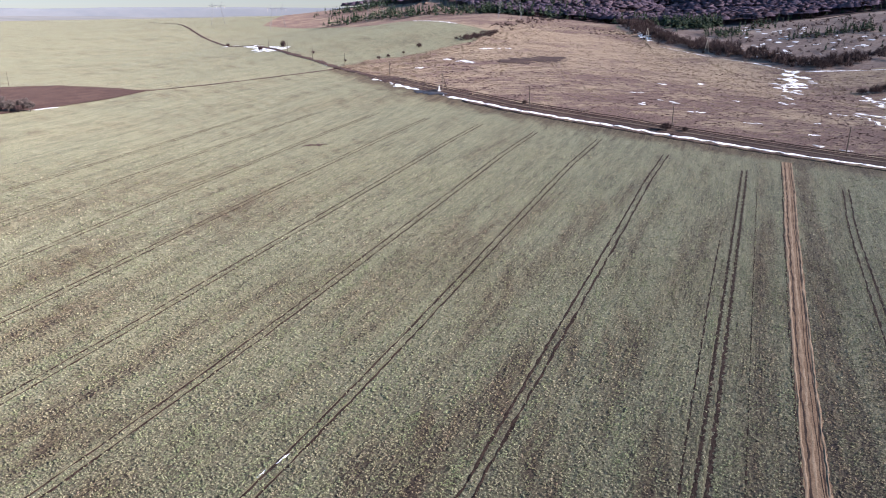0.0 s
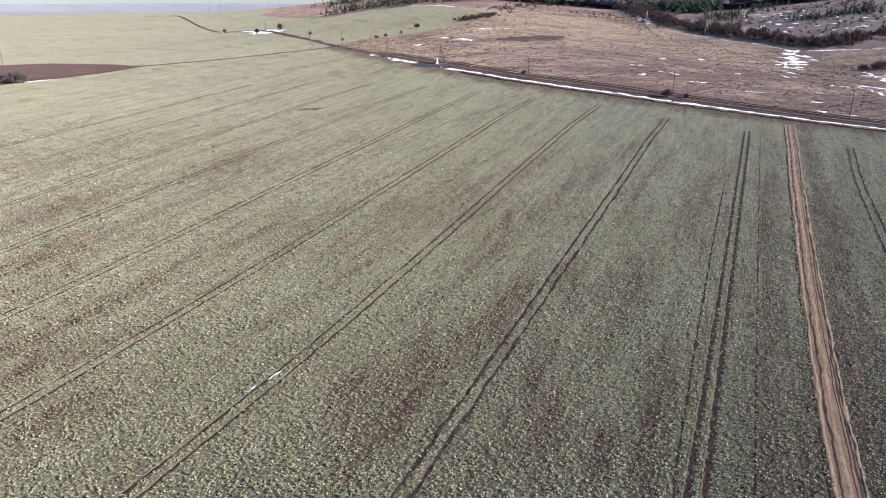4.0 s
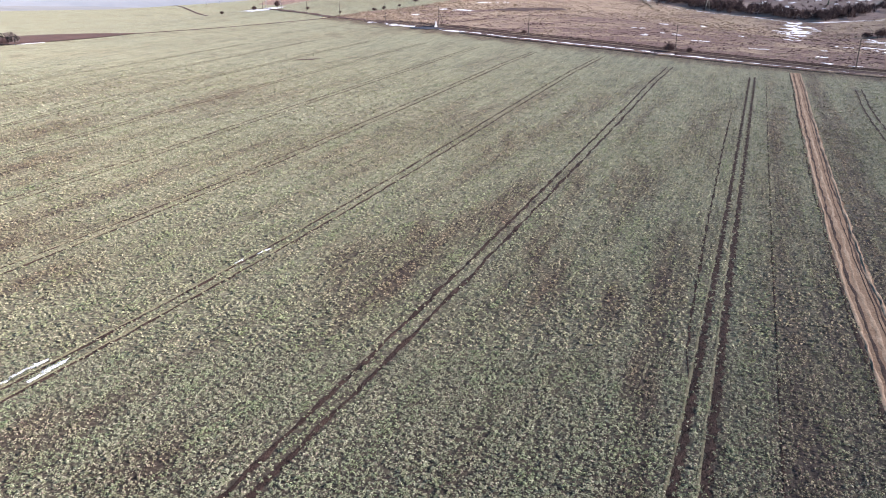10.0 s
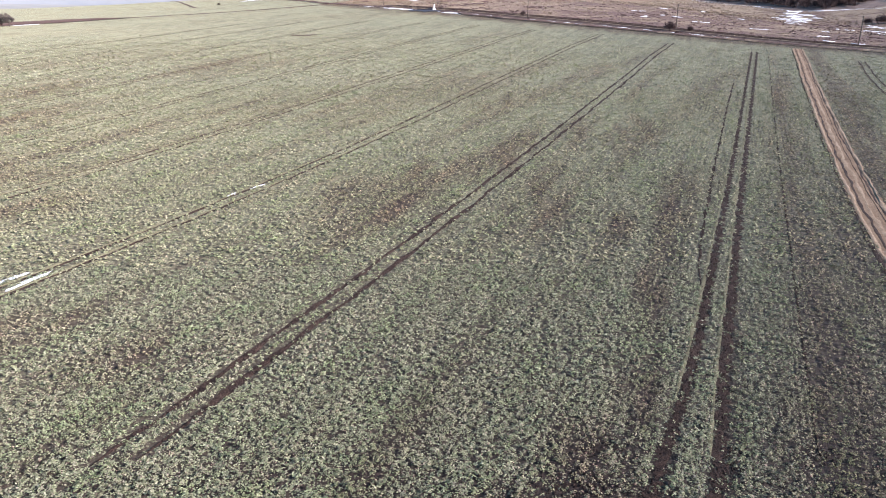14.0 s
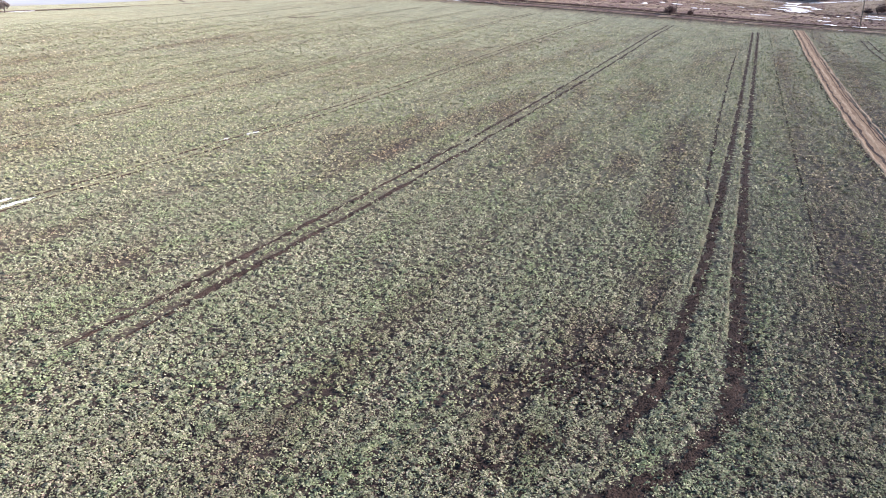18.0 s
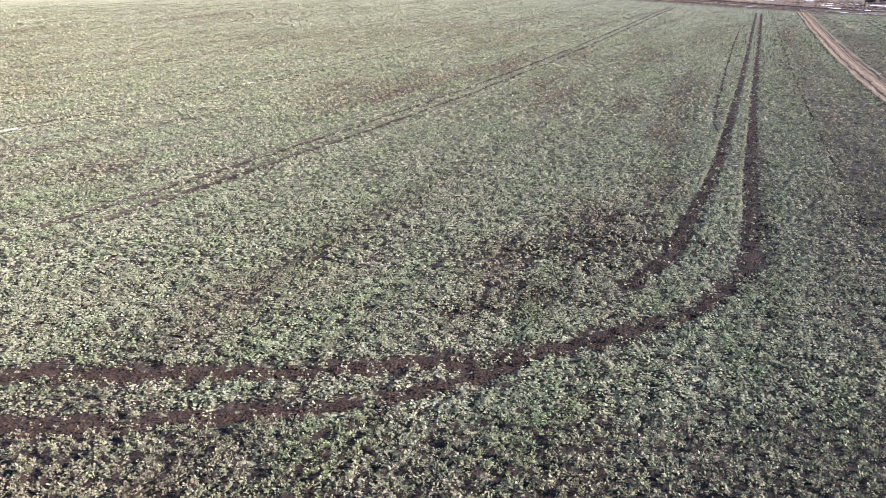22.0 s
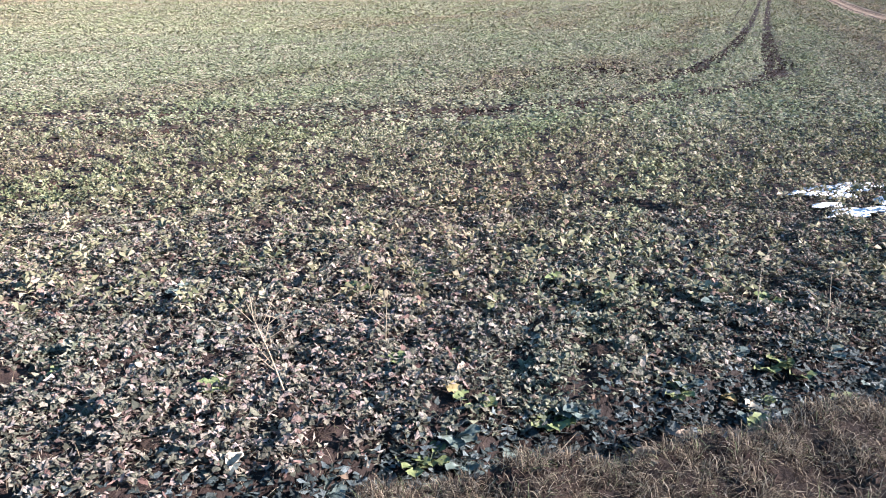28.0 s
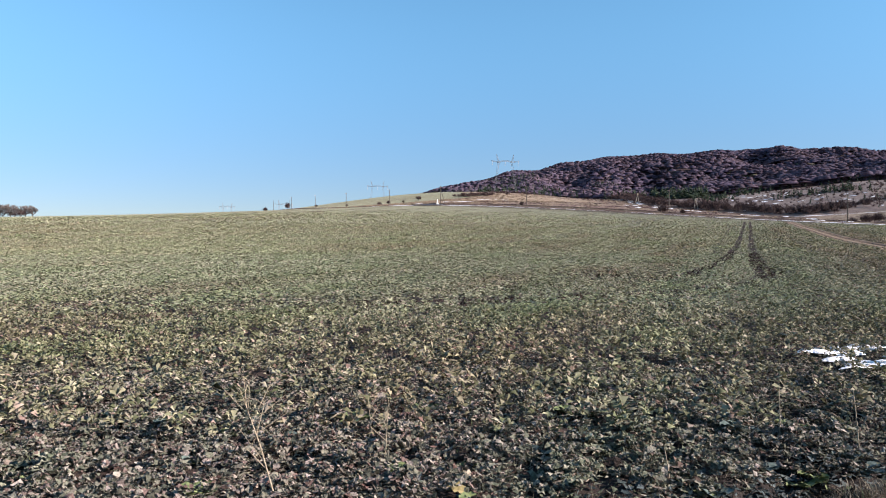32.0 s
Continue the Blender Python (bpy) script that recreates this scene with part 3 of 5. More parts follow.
def covered(px, py, r, size=0.1):
    """Which plants stand: none in ruts, on tracks or on the verge, and fewer in the thin places."""
    chance = np.ones(len(px))
    wav = 0.15 * wobble(px, py, 0.8, 31) + 0.08 * wobble(px, py, 0.3, 36)
    for pts, w in [(p, w + (0.22 if k < 3 else 0.34 if k < 5 else 0.2)) for k, (p, w) in enumerate(WHEELS)] + [(FAINT, 0.3)]:
        pts = np.asarray(pts)
        sel = (px > pts[:, 0].min() - 2) & (px < pts[:, 0].max() + 2) & (py > pts[:, 1].min() - 2) & (py < pts[:, 1].max() + 2)
        d = np.full(len(px), 9.0)
        d[sel] = away_from(px[sel], py[sel], pts)
        if pts[-1, 1] < 30:                            # the bend is churned wider
            d = d - 0.05 * smooth(26, 18, py)
        chance = np.where(d + wav < w * 0.5 + size * 0.3, 0.04 + 0.14 * (wobble(px, py, 1.6, 35) > 0.35), chance)
    d = away_from(px, py, TRACK)
    chance = np.where(d + wav < 1.75, 0.0, chance)
    chance = np.where(away_from(px, py, ROAD_LINE[:14]) < 9, 0, chance)
    for bx, by, br in BARE:
        d = np.hypot((px - bx), (py - by) * 1.3)
        torn = 0.25 + 0.75 * smooth(0.0, 0.5, wobble((px * 0.93 + py * 0.36) * 0.25, py * 0.93 - px * 0.36, 0.85, 34))       # bare in torn streaks
        chance *= 1 - 0.72 * torn * smooth(br * 1.15, br * 0.6, d + 0.35 * br * wobble(px, py, br, 32))
    chance *= 1 - 0.36 * withered(px, py) * smooth(6, 14, py)
    chance *= 0.72 + 0.28 * smooth(0.1, 0.5, canopy(px * 0.8, py * 0.8) + 0.5 * smooth(9, 5, py))
    chance = np.where(py < verge_line(px) + 0.92 * furrow_width(px) + wav, 0.0, chance)
    return r.uniform(0, 1, len(px)) < chance


def in_rows(r, px, py, gap, loose):
    """Draws places in to drill rows that lie gap apart."""
    u = px - LEAN * py
    line = np.round(u / gap) * gap + r.normal(size=len(px)) * loose + 0.05 * wobble(py, u, 3.0, 37)
    return px + (line - u), py


def canopy(px, py):
    """Clumps along the drill rows, 0 to 1."""
    u = px - LEAN * py
    c = wobble(u, py * 0.55, 0.55, 41) + 0.7 * wobble(u, py, 0.31, 42) + 0.6 * wobble(u, py * 0.4, 1.7, 43)
    return smooth(-0.9, 1.1, c)


def scatter(r, y0, y1, density, slope=0.79, pad=1.5):
    """Random places in the wedge ahead between two distances."""
    n = int(density * (slope * (y1 * y1 - y0 * y0) + 2 * pad * (y1 - y0)))
    y = np.sqrt(r.uniform(0, 1, n) * (y1 * y1 - y0 * y0) + y0 * y0)
    x = r.uniform(-1, 1, n) * (slope * y + pad)
    return x, y


def leaf_cloud(r, px, py, leaves, size, lift, fine, stand=1.0):
    """Rosettes of bent leaves at the given places: arrays of points and of faces."""
    n = len(px) * leaves
    cx, cy = np.repeat(px, leaves), np.repeat(py, leaves)
    cz = height(px, py).repeat(leaves)
    a = r.uniform(0, 6.283, n)
    big = np.repeat(r.uniform(0.75, 1.3, len(px)), leaves) * r.uniform(0.6, 1.25, n) * size
    stalk = big * r.uniform(0.05, 0.6, n)
    rise = r.uniform(0.1, 1.7, n) * stand
    wide = big * r.uniform(0.15, 0.36, n)
    droop = r.uniform(-0.55, 0.35, n)
    roll = r.uniform(-0.45, 0.45, n)
    out = np.stack([np.cos(a), np.sin(a), 0 * a], 1)
    side = np.stack([-np.sin(a) * np.cos(roll), np.cos(a) * np.cos(roll), np.sin(roll)], 1)
    base = np.stack([cx, cy, cz], 1) + out * (stalk * 0.5)[:, None]
    base[:, 2] += 0.01 + lift * (0.45 * rise + 1.0 * canopy(px, py).repeat(leaves)) + r.uniform(0, 0.03, n)
    up = np.array((0, 0, 1.0))
    p1 = base + out * (big * 0.30)[:, None] + up * (big * 0.22 * rise)[:, None]
    p2 = base + out * (big * 0.66)[:, None] + up * (big * (0.30 * rise + 0.2 * droop))[:, None]
    p3 = base + out * (big * 0.88)[:, None] + up * (big * (0.24 * rise + 0.55 * droop))[:, None]
    sw = side * wide[:, None]
    cup = up * (wide * r.uniform(-0.1, 0.5, n))[:, None]
    if not fine:
        v = np.stack([base, p1 * 0.4 + p2 * 0.6 - sw + cup, p1 * 0.4 + p2 * 0.6, p1 * 0.4 + p2 * 0.6 + sw + cup, p3], 1).reshape(-1, 3)
        v += r.normal(size=v.shape) * np.repeat(big, 5)[:, None] * 0.10
        k = np.arange(n)[:, None] * 5
        return v, np.concatenate([k + q for q in ((0, 2, 1), (0, 3, 2), (1, 2, 4), (2, 3, 4))], 1).reshape(-1, 3)
    rows = []
    for k, (at, w) in enumerate(((0.25, 0.75), (0.52, 1.05), (0.8, 0.8))):      # a lobed blade, crinkled across
        c = base * (1 - at) ** 2 + 2 * at * (1 - at) * (p1 + up * (big * 0.1)[:, None]) + p3 * at ** 2
        c = c + up * (big * 0.13 * r.normal(size=n))[:, None] + side * (big * 0.07 * r.normal(size=n))[:, None]
        for sgn in (-1, 0, 1):
            wj = w * r.uniform(0.6, 1.1, n)[:, None]
            rows.append(c + (sgn * sw + abs(sgn) * cup) * wj + abs(sgn) * out * (big * 0.08 * r.normal(size=n))[:, None] + up * (big * 0.05 * r.normal(size=n))[:, None])
    v = np.stack([base] + rows + [p3], 1).reshape(-1, 3)
    k = np.arange(n)[:, None] * 11
    tri = [(0, 2, 1), (0, 3, 2), (7, 8, 10), (8, 9, 10)]
    for a0 in (1, 4):
        for c0 in (0, 1):
            q = a0 + c0
            tri += [(q, q + 1, q + 4), (q, q + 4, q + 3)]
    return v, np.concatenate([k + q for q in tri], 1).reshape(-1, 3)


def flake_cloud(r, px, py, size, lift, wide=0.6, pieces=1, spread=0.0):
    """Plants for the middle distance: domes of bent four-pointed flakes."""
    n = len(px) * pieces
    z = height(px, py).repeat(pieces)
    tall = (lift * (0.5 + 0.55 * canopy(px * 0.8, py * 0.8)) * r.uniform(0.6, 1.3, len(px))).repeat(pieces)
    px, py = px.repeat(pieces), py.repeat(pieces)
    a = r.uniform(0, 6.283, n)
    q = np.sqrt(r.uniform(0, 1, n))
    px, py = px + np.cos(a) * q * spread, py + np.sin(a) * q * spread
    s = size * r.uniform(0.5, 1.3, n)
    tilt, roll = r.uniform(-0.25, 0.6, n) - (0.45 * q if pieces > 1 else 0.0), r.uniform(-0.5, 0.5, n)
    a = a + r.normal(size=n) * 0.7
    out = np.stack([np.cos(a) * np.cos(tilt), np.sin(a) * np.cos(tilt), np.sin(tilt)], 1) * s[:, None]
    side = np.stack([-np.sin(a) * np.cos(roll), np.cos(a) * np.cos(roll), np.sin(roll)], 1) * (s * wide)[:, None]
    up = tall * (1 - 0.75 * q * q) if pieces > 1 else tall * r.uniform(0.2, 1.0, n)
    c = np.stack([px, py, z + up + 0.01], 1)
    v = np.stack([c - out * 0.5, c + side, c + out * 0.6, c - side], 1)
    v[:, 1, 2] -= s * 0.12
    v[:, 3, 2] -= s * 0.12
    k = np.arange(n)[:, None] * 4
    return v.reshape(-1, 3), np.concatenate([k + q for q in ((0, 1, 2), (0, 2, 3))], 1).reshape(-1, 3)


GREENS = [(0.0, (0.075, 0.090, 0.046)), (0.2, (0.138, 0.150, 0.082)), (0.5, (0.208, 0.216, 0.132)), (0.78, (0.27, 0.268, 0.178)), (0.90, (0.295, 0.275, 0.205)), (0.95, (0.24, 0.185, 0.148)), (1.0, (0.15, 0.10, 0.08))]
DULL = [(0.0, (0.050, 0.058, 0.044)), (0.2, (0.105, 0.112, 0.080)), (0.45, (0.170, 0.170, 0.127)), (0.66, (0.222, 0.207, 0.167)), (0.82, (0.265, 0.232, 0.203)), (0.92, (0.17, 0.124, 0.105)), (1.0, (0.10, 0.063, 0.052))]
BROWN = (0.88, 0.71, 0.70)
KILLED = make_crop("frost_killed_leaf", DULL, (1.02, 0.93, 0.93), 0.16, 70.0, 0.75, 0.012, 0.15)
LEAF = make_crop("rape_leaf", GREENS, BROWN, 0.15, 30.0, 0.65, 0.0, 0.2)
FAR_LEAF = make_crop("rape_leaf_clump", [(0.0, (0.105, 0.115, 0.058)), (0.3, (0.165, 0.170, 0.092)), (0.6, (0.225, 0.222, 0.130)), (0.85, (0.285, 0.268, 0.175)), (1.0, (0.19, 0.145, 0.105))], BROWN, 0.12, 0.0, 0.7)


class Crop:
    """Gathers plants into one mesh, with each one's strength and painted side light."""
    def __init__(self):
        self.v, self.f, self.t, self.w, self.n = [], [], [], [], 0

    def add(self, r, px, py, v, f, spread=0.3):
        u = px - LEAN * py
        # left paler, right darker: the fall of light is put into the tone
        tone = np.clip(1.02 + spread * r.normal(size=len(px)) + 0.14 * streaks(px, py) + 0.20 * smooth(-8, -50, u) - 0.16 * smooth(-6, 5, u), 0.4, 1.5)
        self.v.append(v), self.f.append(f + self.n), self.t.append(tone.repeat(len(v) // len(px))), self.w.append(withered(px, py).repeat(len(v) // len(px)))
        self.n += len(v)

    def place(self, material, label):
        v = np.concatenate(self.v)
        me = mesh_of("rapeseed_crop", v, np.concatenate(self.f), material, True)
        note(note(me, "withered", np.concatenate(self.w)), "vigour_and_light", np.concatenate(self.t))
        return tagged(new("rapeseed_crop", me), label, "crop", kind="stuff")


r = np.random.RandomState(7)
crop = Crop()
for y0, y1, density, leaves, size in ((1.5, 5.2, 150, 8, 0.062), (5.2, 8, 100, 8, 0.064)):
    px, py = scatter(r, y0, y1, density)
    keep = covered(px, py, r, 0.07) & (r.uniform(0, 1, len(px)) > smooth(6.0, 8.0, py)) & (canopy(px * 0.7, py * 0.7) + 0.35 * r.normal(size=len(px)) > 0.22)
    px, py = px[keep], py[keep]
    crop.add(r, px, py, *leaf_cloud(r, px, py, leaves, size, 0.055, True, 0.36))
px, py = scatter(r, 1.5, 9, 1900)
keep = (py > verge_line(px) + 0.82 * furrow_width(px) + 0.1 * wobble(px, py, 0.8, 31)) & (r.uniform(0, 1, len(px)) > smooth(7.0, 10.0, py)) & (wobble(px, py, 0.7, 45) + r.normal(size=len(px)) * 0.4 > -0.45)
px, py = px[keep], py[keep]
v, f = flake_cloud(r, px, py, 0.05, 0.05, 0.22)
crop.add(r, px, py, v + r.normal(size=v.shape) * 0.007, f)
crop.place(KILLED, "frost-killed brown and grey rapeseed leaves near the verge")
crop = Crop()
for y0, y1, density, leaves, size in ((5.0, 8, 26, 10, 0.070), (8, 14, 88, 9, 0.066), (14, 24, 58, 9, 0.064), (24, 38, 33, 7, 0.086), (38, 58, 18, 6, 0.112)):
    px, py = scatter(r, y0, y1, density)
    px, py = in_rows(r, px, py, 0.24 if y0 < 20 else 0.36, 0.08)
    keep = covered(px, py, r, size)
    px, py = px[keep], py[keep]
    if y0 < 14:
        v, f = leaf_cloud(r, px, py, leaves, size, 0.10 + 0.002 * y0, False, 1.1)
    else:
        v, f = flake_cloud(r, px, py, size, 0.28, 0.5, leaves, 0.115)
    crop.add(r, px, py, v, f, 0.22)
crop.place(LEAF, "frost-bitten grey-green rapeseed plants with some brown leaves")
crop = Crop()
for y0, y1, density, pieces, size in ((58, 95, 8.5, 4, 0.165), (95, 160, 5.2, 3, 0.22), (160, 300, 2.8, 1, 0.36)):
    px, py = scatter(r, y0, y1, density)
    px, py = in_rows(r, px, py, 0.36 if y0 < 90 else 0.54 if y0 < 150 else 0.72, 0.07)
    keep = covered(px, py, r, size) & (r.uniform(0, 1, len(px)) > smooth(180, 300, py))
    px, py = px[keep], py[keep]
    crop.add(r, px, py, *flake_cloud(r, px, py, size, 0.34, 0.6, pieces, 0.15), 0.28)
crop.place(FAR_LEAF, "pale green rapeseed stand across the open field")

# ---- crumbs of soil where the crop is gone ----
def crumbs(r, px, py, size):
    n = len(px)
    c = np.stack([px, py, height(px, py) + 0.015], 1)
    s = size * r.uniform(0.4, 1.5, n)[:, None]
    d = r.normal(size=(n, 4, 3)) * 0.35
    d[:, :3, 2] -= 0.25
    d[:, 0, 0] += 0.7
    d[:, 1, 0] -= 0.4
    d[:, 1, 1] += 0.6
    d[:, 2, 0] -= 0.4
    d[:, 2, 1] -= 0.6
    d[:, 3, 2] += 0.6
    v = (c[:, None] + d * s[:, None]).reshape(-1, 3)
    k = np.arange(n)[:, None] * 4
    return v, np.concatenate([k + q for q in ((0, 1, 3), (1, 2, 3), (2, 0, 3))], 1).reshape(-1, 3)


cx, cy = [], []
for pts, w in WHEELS[:3]:
    c = lines_apart(pts, 0.05)
    c = c[(c[:, 1] < 60)]
    c = np.repeat(c, 3, axis=0) + r.normal(size=(len(c) * 3, 2)) * w * 0.3
    cx.append(c[:, 0]), cy.append(c[:, 1])
for bx, by, br in BARE:
    if by < 60:
        m = int(160 * br * br)
        cx.append(bx + r.normal(size=m) * br * 0.5), cy.append(by + r.normal(size=m) * br * 0.4)
cx, cy = np.concatenate(cx), np.concatenate(cy)
v, f = crumbs(r, cx, cy, 0.06)
CRUMB = make_random("soil_crumb", [(0.0, (0.013, 0.008, 0.0063)), (0.5, (0.028, 0.017, 0.013)), (1.0, (0.059, 0.038, 0.030))], 0.95, 0.15)
tagged(new("soil_crumbs", mesh_of("soil_crumbs", v, f, CRUMB)), "dark crumbs of turned-up soil in the ruts", "soil", kind="stuff")

# ---- hillsides ----
EDGE = [(300, 515), (262, 512), (246, 525), (232, 552), (209, 584), (180, 626), (172, 664), (186, 760), (214, 919)]
scrub = tagged(new("scrub_hillside", sheet("scrub_hillside", [(900, 400), (560, 450), (380, 480)] + [(x - 12, y - 16) for x, y in EDGE], [(1300, 640), (900, 690), (700, 705), (420, 690), (330, 690), (250, 740), (225, 800), (230, 870), (240, 930)], SCRUBLAND, 0.10, 150, 40, 4.0, 12)), "rough brown scrubby hillside above the meadow", "hillside", kind="structure")
WOODLINE = [(-220, 1500), (-90, 1330), (0, 1100), (70, 880), (140, 830), (208, 765), (290, 690), (420, 690), (700, 705), (1300, 640)]
wood_floor = tagged(new("wood_floor", sheet("wood_floor", WOODLINE, [(-220, 1900), (0, 2000), (300, 2200), (700, 2400), (1200, 2400), (1700, 2200), (2200, 2000)], WOODFLOOR, 0.6, 120, 60, 6.0, 14)), "leaf-covered forest floor of a wooded hill", "hillside", kind="structure")
pasture = tagged(new("hill_pasture", sheet("hill_pasture", [(246, 1000), (160, 700), (106, 632), (46, 622), (14, 672), (-30, 745), (-90, 860), (-170, 1080), (-300, 1250)], [(240, 1010), (140, 860), (70, 890), (0, 1100), (-60, 1290), (-90, 1330), (-150, 1400), (-220, 1500), (-320, 1560)], MEADOW, 0.12, 110, 40, 4.0, 16)), "bare brown hill pasture", "pasture", kind="structure")

# ---- far ridges ----
def ridge(name, dist, a0, a1, low, high, seed, material, label):
    a = np.radians(np.linspace(a0, a1, 160))
    s = a * dist
    top = low + (high - low) * (0.5 + 0.5 * np.clip(wobble(s, 0 * s, 2300, seed) + 0.35 * wobble(s, 0 * s, 500, seed + 1), -1, 1))
    rows = []
    for k, (d, h) in enumerate(((-260, -0.15), (-170, 0.35), (-80, 0.8), (0, 1.0), (120, 0.6))):
        rr = dist + d
        rows.append(np.stack([rr * np.sin(a), rr * np.cos(a), -15 + (top + 15) * h], 1))
    ob = new(name, mesh_of(name, np.concatenate(rows), grid_faces(5, 160), material, True))
    return tagged(ob, label, "hills", kind="structure")


# distance haze is put into these pale grey-blue base colours
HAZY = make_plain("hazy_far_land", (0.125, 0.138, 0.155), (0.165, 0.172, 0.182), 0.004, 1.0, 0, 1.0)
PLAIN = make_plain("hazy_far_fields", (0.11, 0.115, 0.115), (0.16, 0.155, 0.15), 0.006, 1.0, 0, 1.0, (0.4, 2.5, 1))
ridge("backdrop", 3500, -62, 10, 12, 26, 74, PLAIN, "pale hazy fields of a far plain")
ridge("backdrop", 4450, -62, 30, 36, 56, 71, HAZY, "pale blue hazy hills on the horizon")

# ---- trees, woods and shrubs ----
def slivers(r, centre, radii, n, length, width, outward=0.8, lean=0.0):
    """Thin twig or needle pieces that fill a crown: arrays of points and faces."""
    d = r.normal(size=(n, 3))
    d /= np.linalg.norm(d, axis=1, keepdims=True)
    d[:, 2] = np.abs(d[:, 2]) * 0.9 + d[:, 2] * 0.1
    rad = r.uniform(0.35, 1.0, n)[:, None]
    c = np.asarray(centre) + d * rad * np.asarray(radii)
    way = d * outward + r.normal(size=(n, 3)) * 0.5
    way[:, 2] += 0.35 + lean
    way /= np.linalg.norm(way, axis=1, keepdims=True)
    side = np.cross(way, r.normal(size=(n, 3)))
    side /= np.linalg.norm(side, axis=1, keepdims=True) + 1e-9
    L, W = length * r.uniform(0.6, 1.3, n)[:, None], width * r.uniform(0.6, 1.4, n)[:, None]
    v = np.stack([c - way * L * 0.5 - side * W * 0.5, c - way * L * 0.4 + side * W * 0.5, c + way * L * 0.6], 1).reshape(-1, 3)
    return v, np.arange(3 * n).reshape(-1, 3)


def needles(r, x, y, z, tall, wide, n):
    """A conifer: drooping boughs in tiers round a trunk."""
    t = r.uniform(0.08, 1.0, n) ** 0.85
    a = r.uniform(0, 6.283, n)
    reach = wide * (1.05 - t) * r.uniform(0.6, 1.15, n) + 0.15
    out = np.stack([np.cos(a), np.sin(a), 0 * a], 1)
    side = np.stack([-np.sin(a), np.cos(a), 0 * a], 1) * (reach * 0.42 + 0.12)[:, None]
    base = np.stack([x + 0 * a, y + 0 * a, z + tall * t], 1)
    tip = base + out * reach[:, None]
    tip[:, 2] -= reach * r.uniform(0.05, 0.5, n)
    mid = base + out * (reach * 0.55)[:, None]
    up = np.zeros((n, 3))
    up[:, 2] = 0.10 * tall * r.uniform(0.5, 1, n)
    v = np.stack([base + up, mid - side, tip, mid + side], 1).reshape(-1, 3)
    k = np.arange(n)[:, None] * 4
    return v, np.concatenate([k + q for q in ((0, 1, 2), (0, 2, 3))], 1).reshape(-1, 3)


class Heap:
    """Gathers many small meshes into one."""
    def __init__(self):
        self.v, self.f, self.n = [], [], 0

    def add(self, v, f):
        self.v.append(v), self.f.append(f + self.n)
        self.n += len(v)

    def mesh(self, name, material, rounded=False):
        return mesh_of(name, np.concatenate(self.v), np.concatenate(self.f), material, rounded)


# distance haze is put into the wood's bluish mauve twig colours
TWIG = make_random("hazy_winter_twigs", [(0.0, (0.150, 0.108, 0.140)), (0.5, (0.185, 0.134, 0.165)), (1.0, (0.225, 0.165, 0.190))], 0.95, 0.05, 0.42, 0.5, True, 0.0, (0.80, 0.86, 1.0), 0.012)
GREYTWIG = make_random("grey_twigs", [(0.0, (0.077, 0.059, 0.052)), (0.5, (0.140, 0.112, 0.101)), (1.0, (0.224, 0.189, 0.171))], 0.9, 0.1)
SHRUB = make_random("shrub_twigs", [(0.0, (0.038, 0.024, 0.025)), (0.5, (0.077, 0.049, 0.047)), (1.0, (0.126, 0.084, 0.070))], 0.9, 0.1)
PINE = make_random("pine_needles", [(0.0, (0.014, 0.024, 0.015)), (0.5, (0.029, 0.046, 0.025)), (1.0, (0.059, 0.077, 0.038))], 0.75, 0.2)
BARK = make_plain("grey_bark", (0.035, 0.027, 0.022), (0.084, 0.066, 0.056), 3.0, 0.95, 0, 0.03, (1, 1, 0.2))

r = np.random.RandomState(21)
wood = Heap()
wl = np.array(WOODLINE, float)
tries = 19000
tx, ty = r.uniform(-200, 1250, tries), r.uniform(680, 1680, tries)
ok = (ty > np.interp(tx, wl[:, 0], wl[:, 1]) + 3) & (np.abs(tx) < 0.70 * ty + 20)
tx, ty = tx[ok], ty[ok]
edge = ty - np.interp(tx, wl[:, 0], wl[:, 1])
tz = height(tx, ty)
n = len(tx)
tall, wide = r.uniform(8.6, 10.6, n), 6.6 * r.uniform(0.75, 1.2, n)
rings = []
for up, out in ((0.56, 1.10), (0.84, 0.80), (0.96, 0.40)):           # crowns: uneven domes of fine twigs
    a = np.arange(7)[None] * 0.8976 + r.uniform(0, 6.283, n)[:, None]
    q = (wide * out)[:, None] * r.uniform(0.65, 1.25, (n, 7))
    rings.append(np.stack([tx[:, None] + q * np.cos(a), ty[:, None] + q * np.sin(a), tz[:, None] + tall[:, None] * up * r.uniform(0.95, 1.05, (n, 7))], -1))
tip = np.stack([tx, ty, tz + tall * r.uniform(0.97, 1.06, n)], -1)[:, None]
dome = np.concatenate(rings + [tip], 1)
tri = []
for c in range(7):
    d = (c + 1) % 7
    tri += [(c, d, 7 + d), (c, 7 + d, 7 + c), (7 + c, 7 + d, 14 + d), (7 + c, 14 + d, 14 + c), (14 + c, 14 + d, 21)]
wood.add(dome.reshape(-1, 3), (np.arange(n)[:, None, None] * 22 + np.array(tri)[None]).reshape(-1, 3))
for x, y, z, e, h, w in zip(tx, ty, tz, edge, tall, wide):
    v, f = slivers(r, (x, y, z + h * 0.62), (w * 0.9, w * 0.9, h * 0.46), 10 if e < 80 else 3, 2.2, 0.4)
    wood.add(v, f)
    if e < 25:
        wood.add(np.array([[x - 0.22, y, z], [x + 0.22, y, z], [x, y + 0.1, z + h * 0.8]]), np.array([[0, 1, 2]]))
tagged(new("winter_wood", wood.mesh("winter_wood", TWIG, True)), "bare reddish-brown deciduous wood covering the hill", "wood", kind="stuff")

pines = Heap()


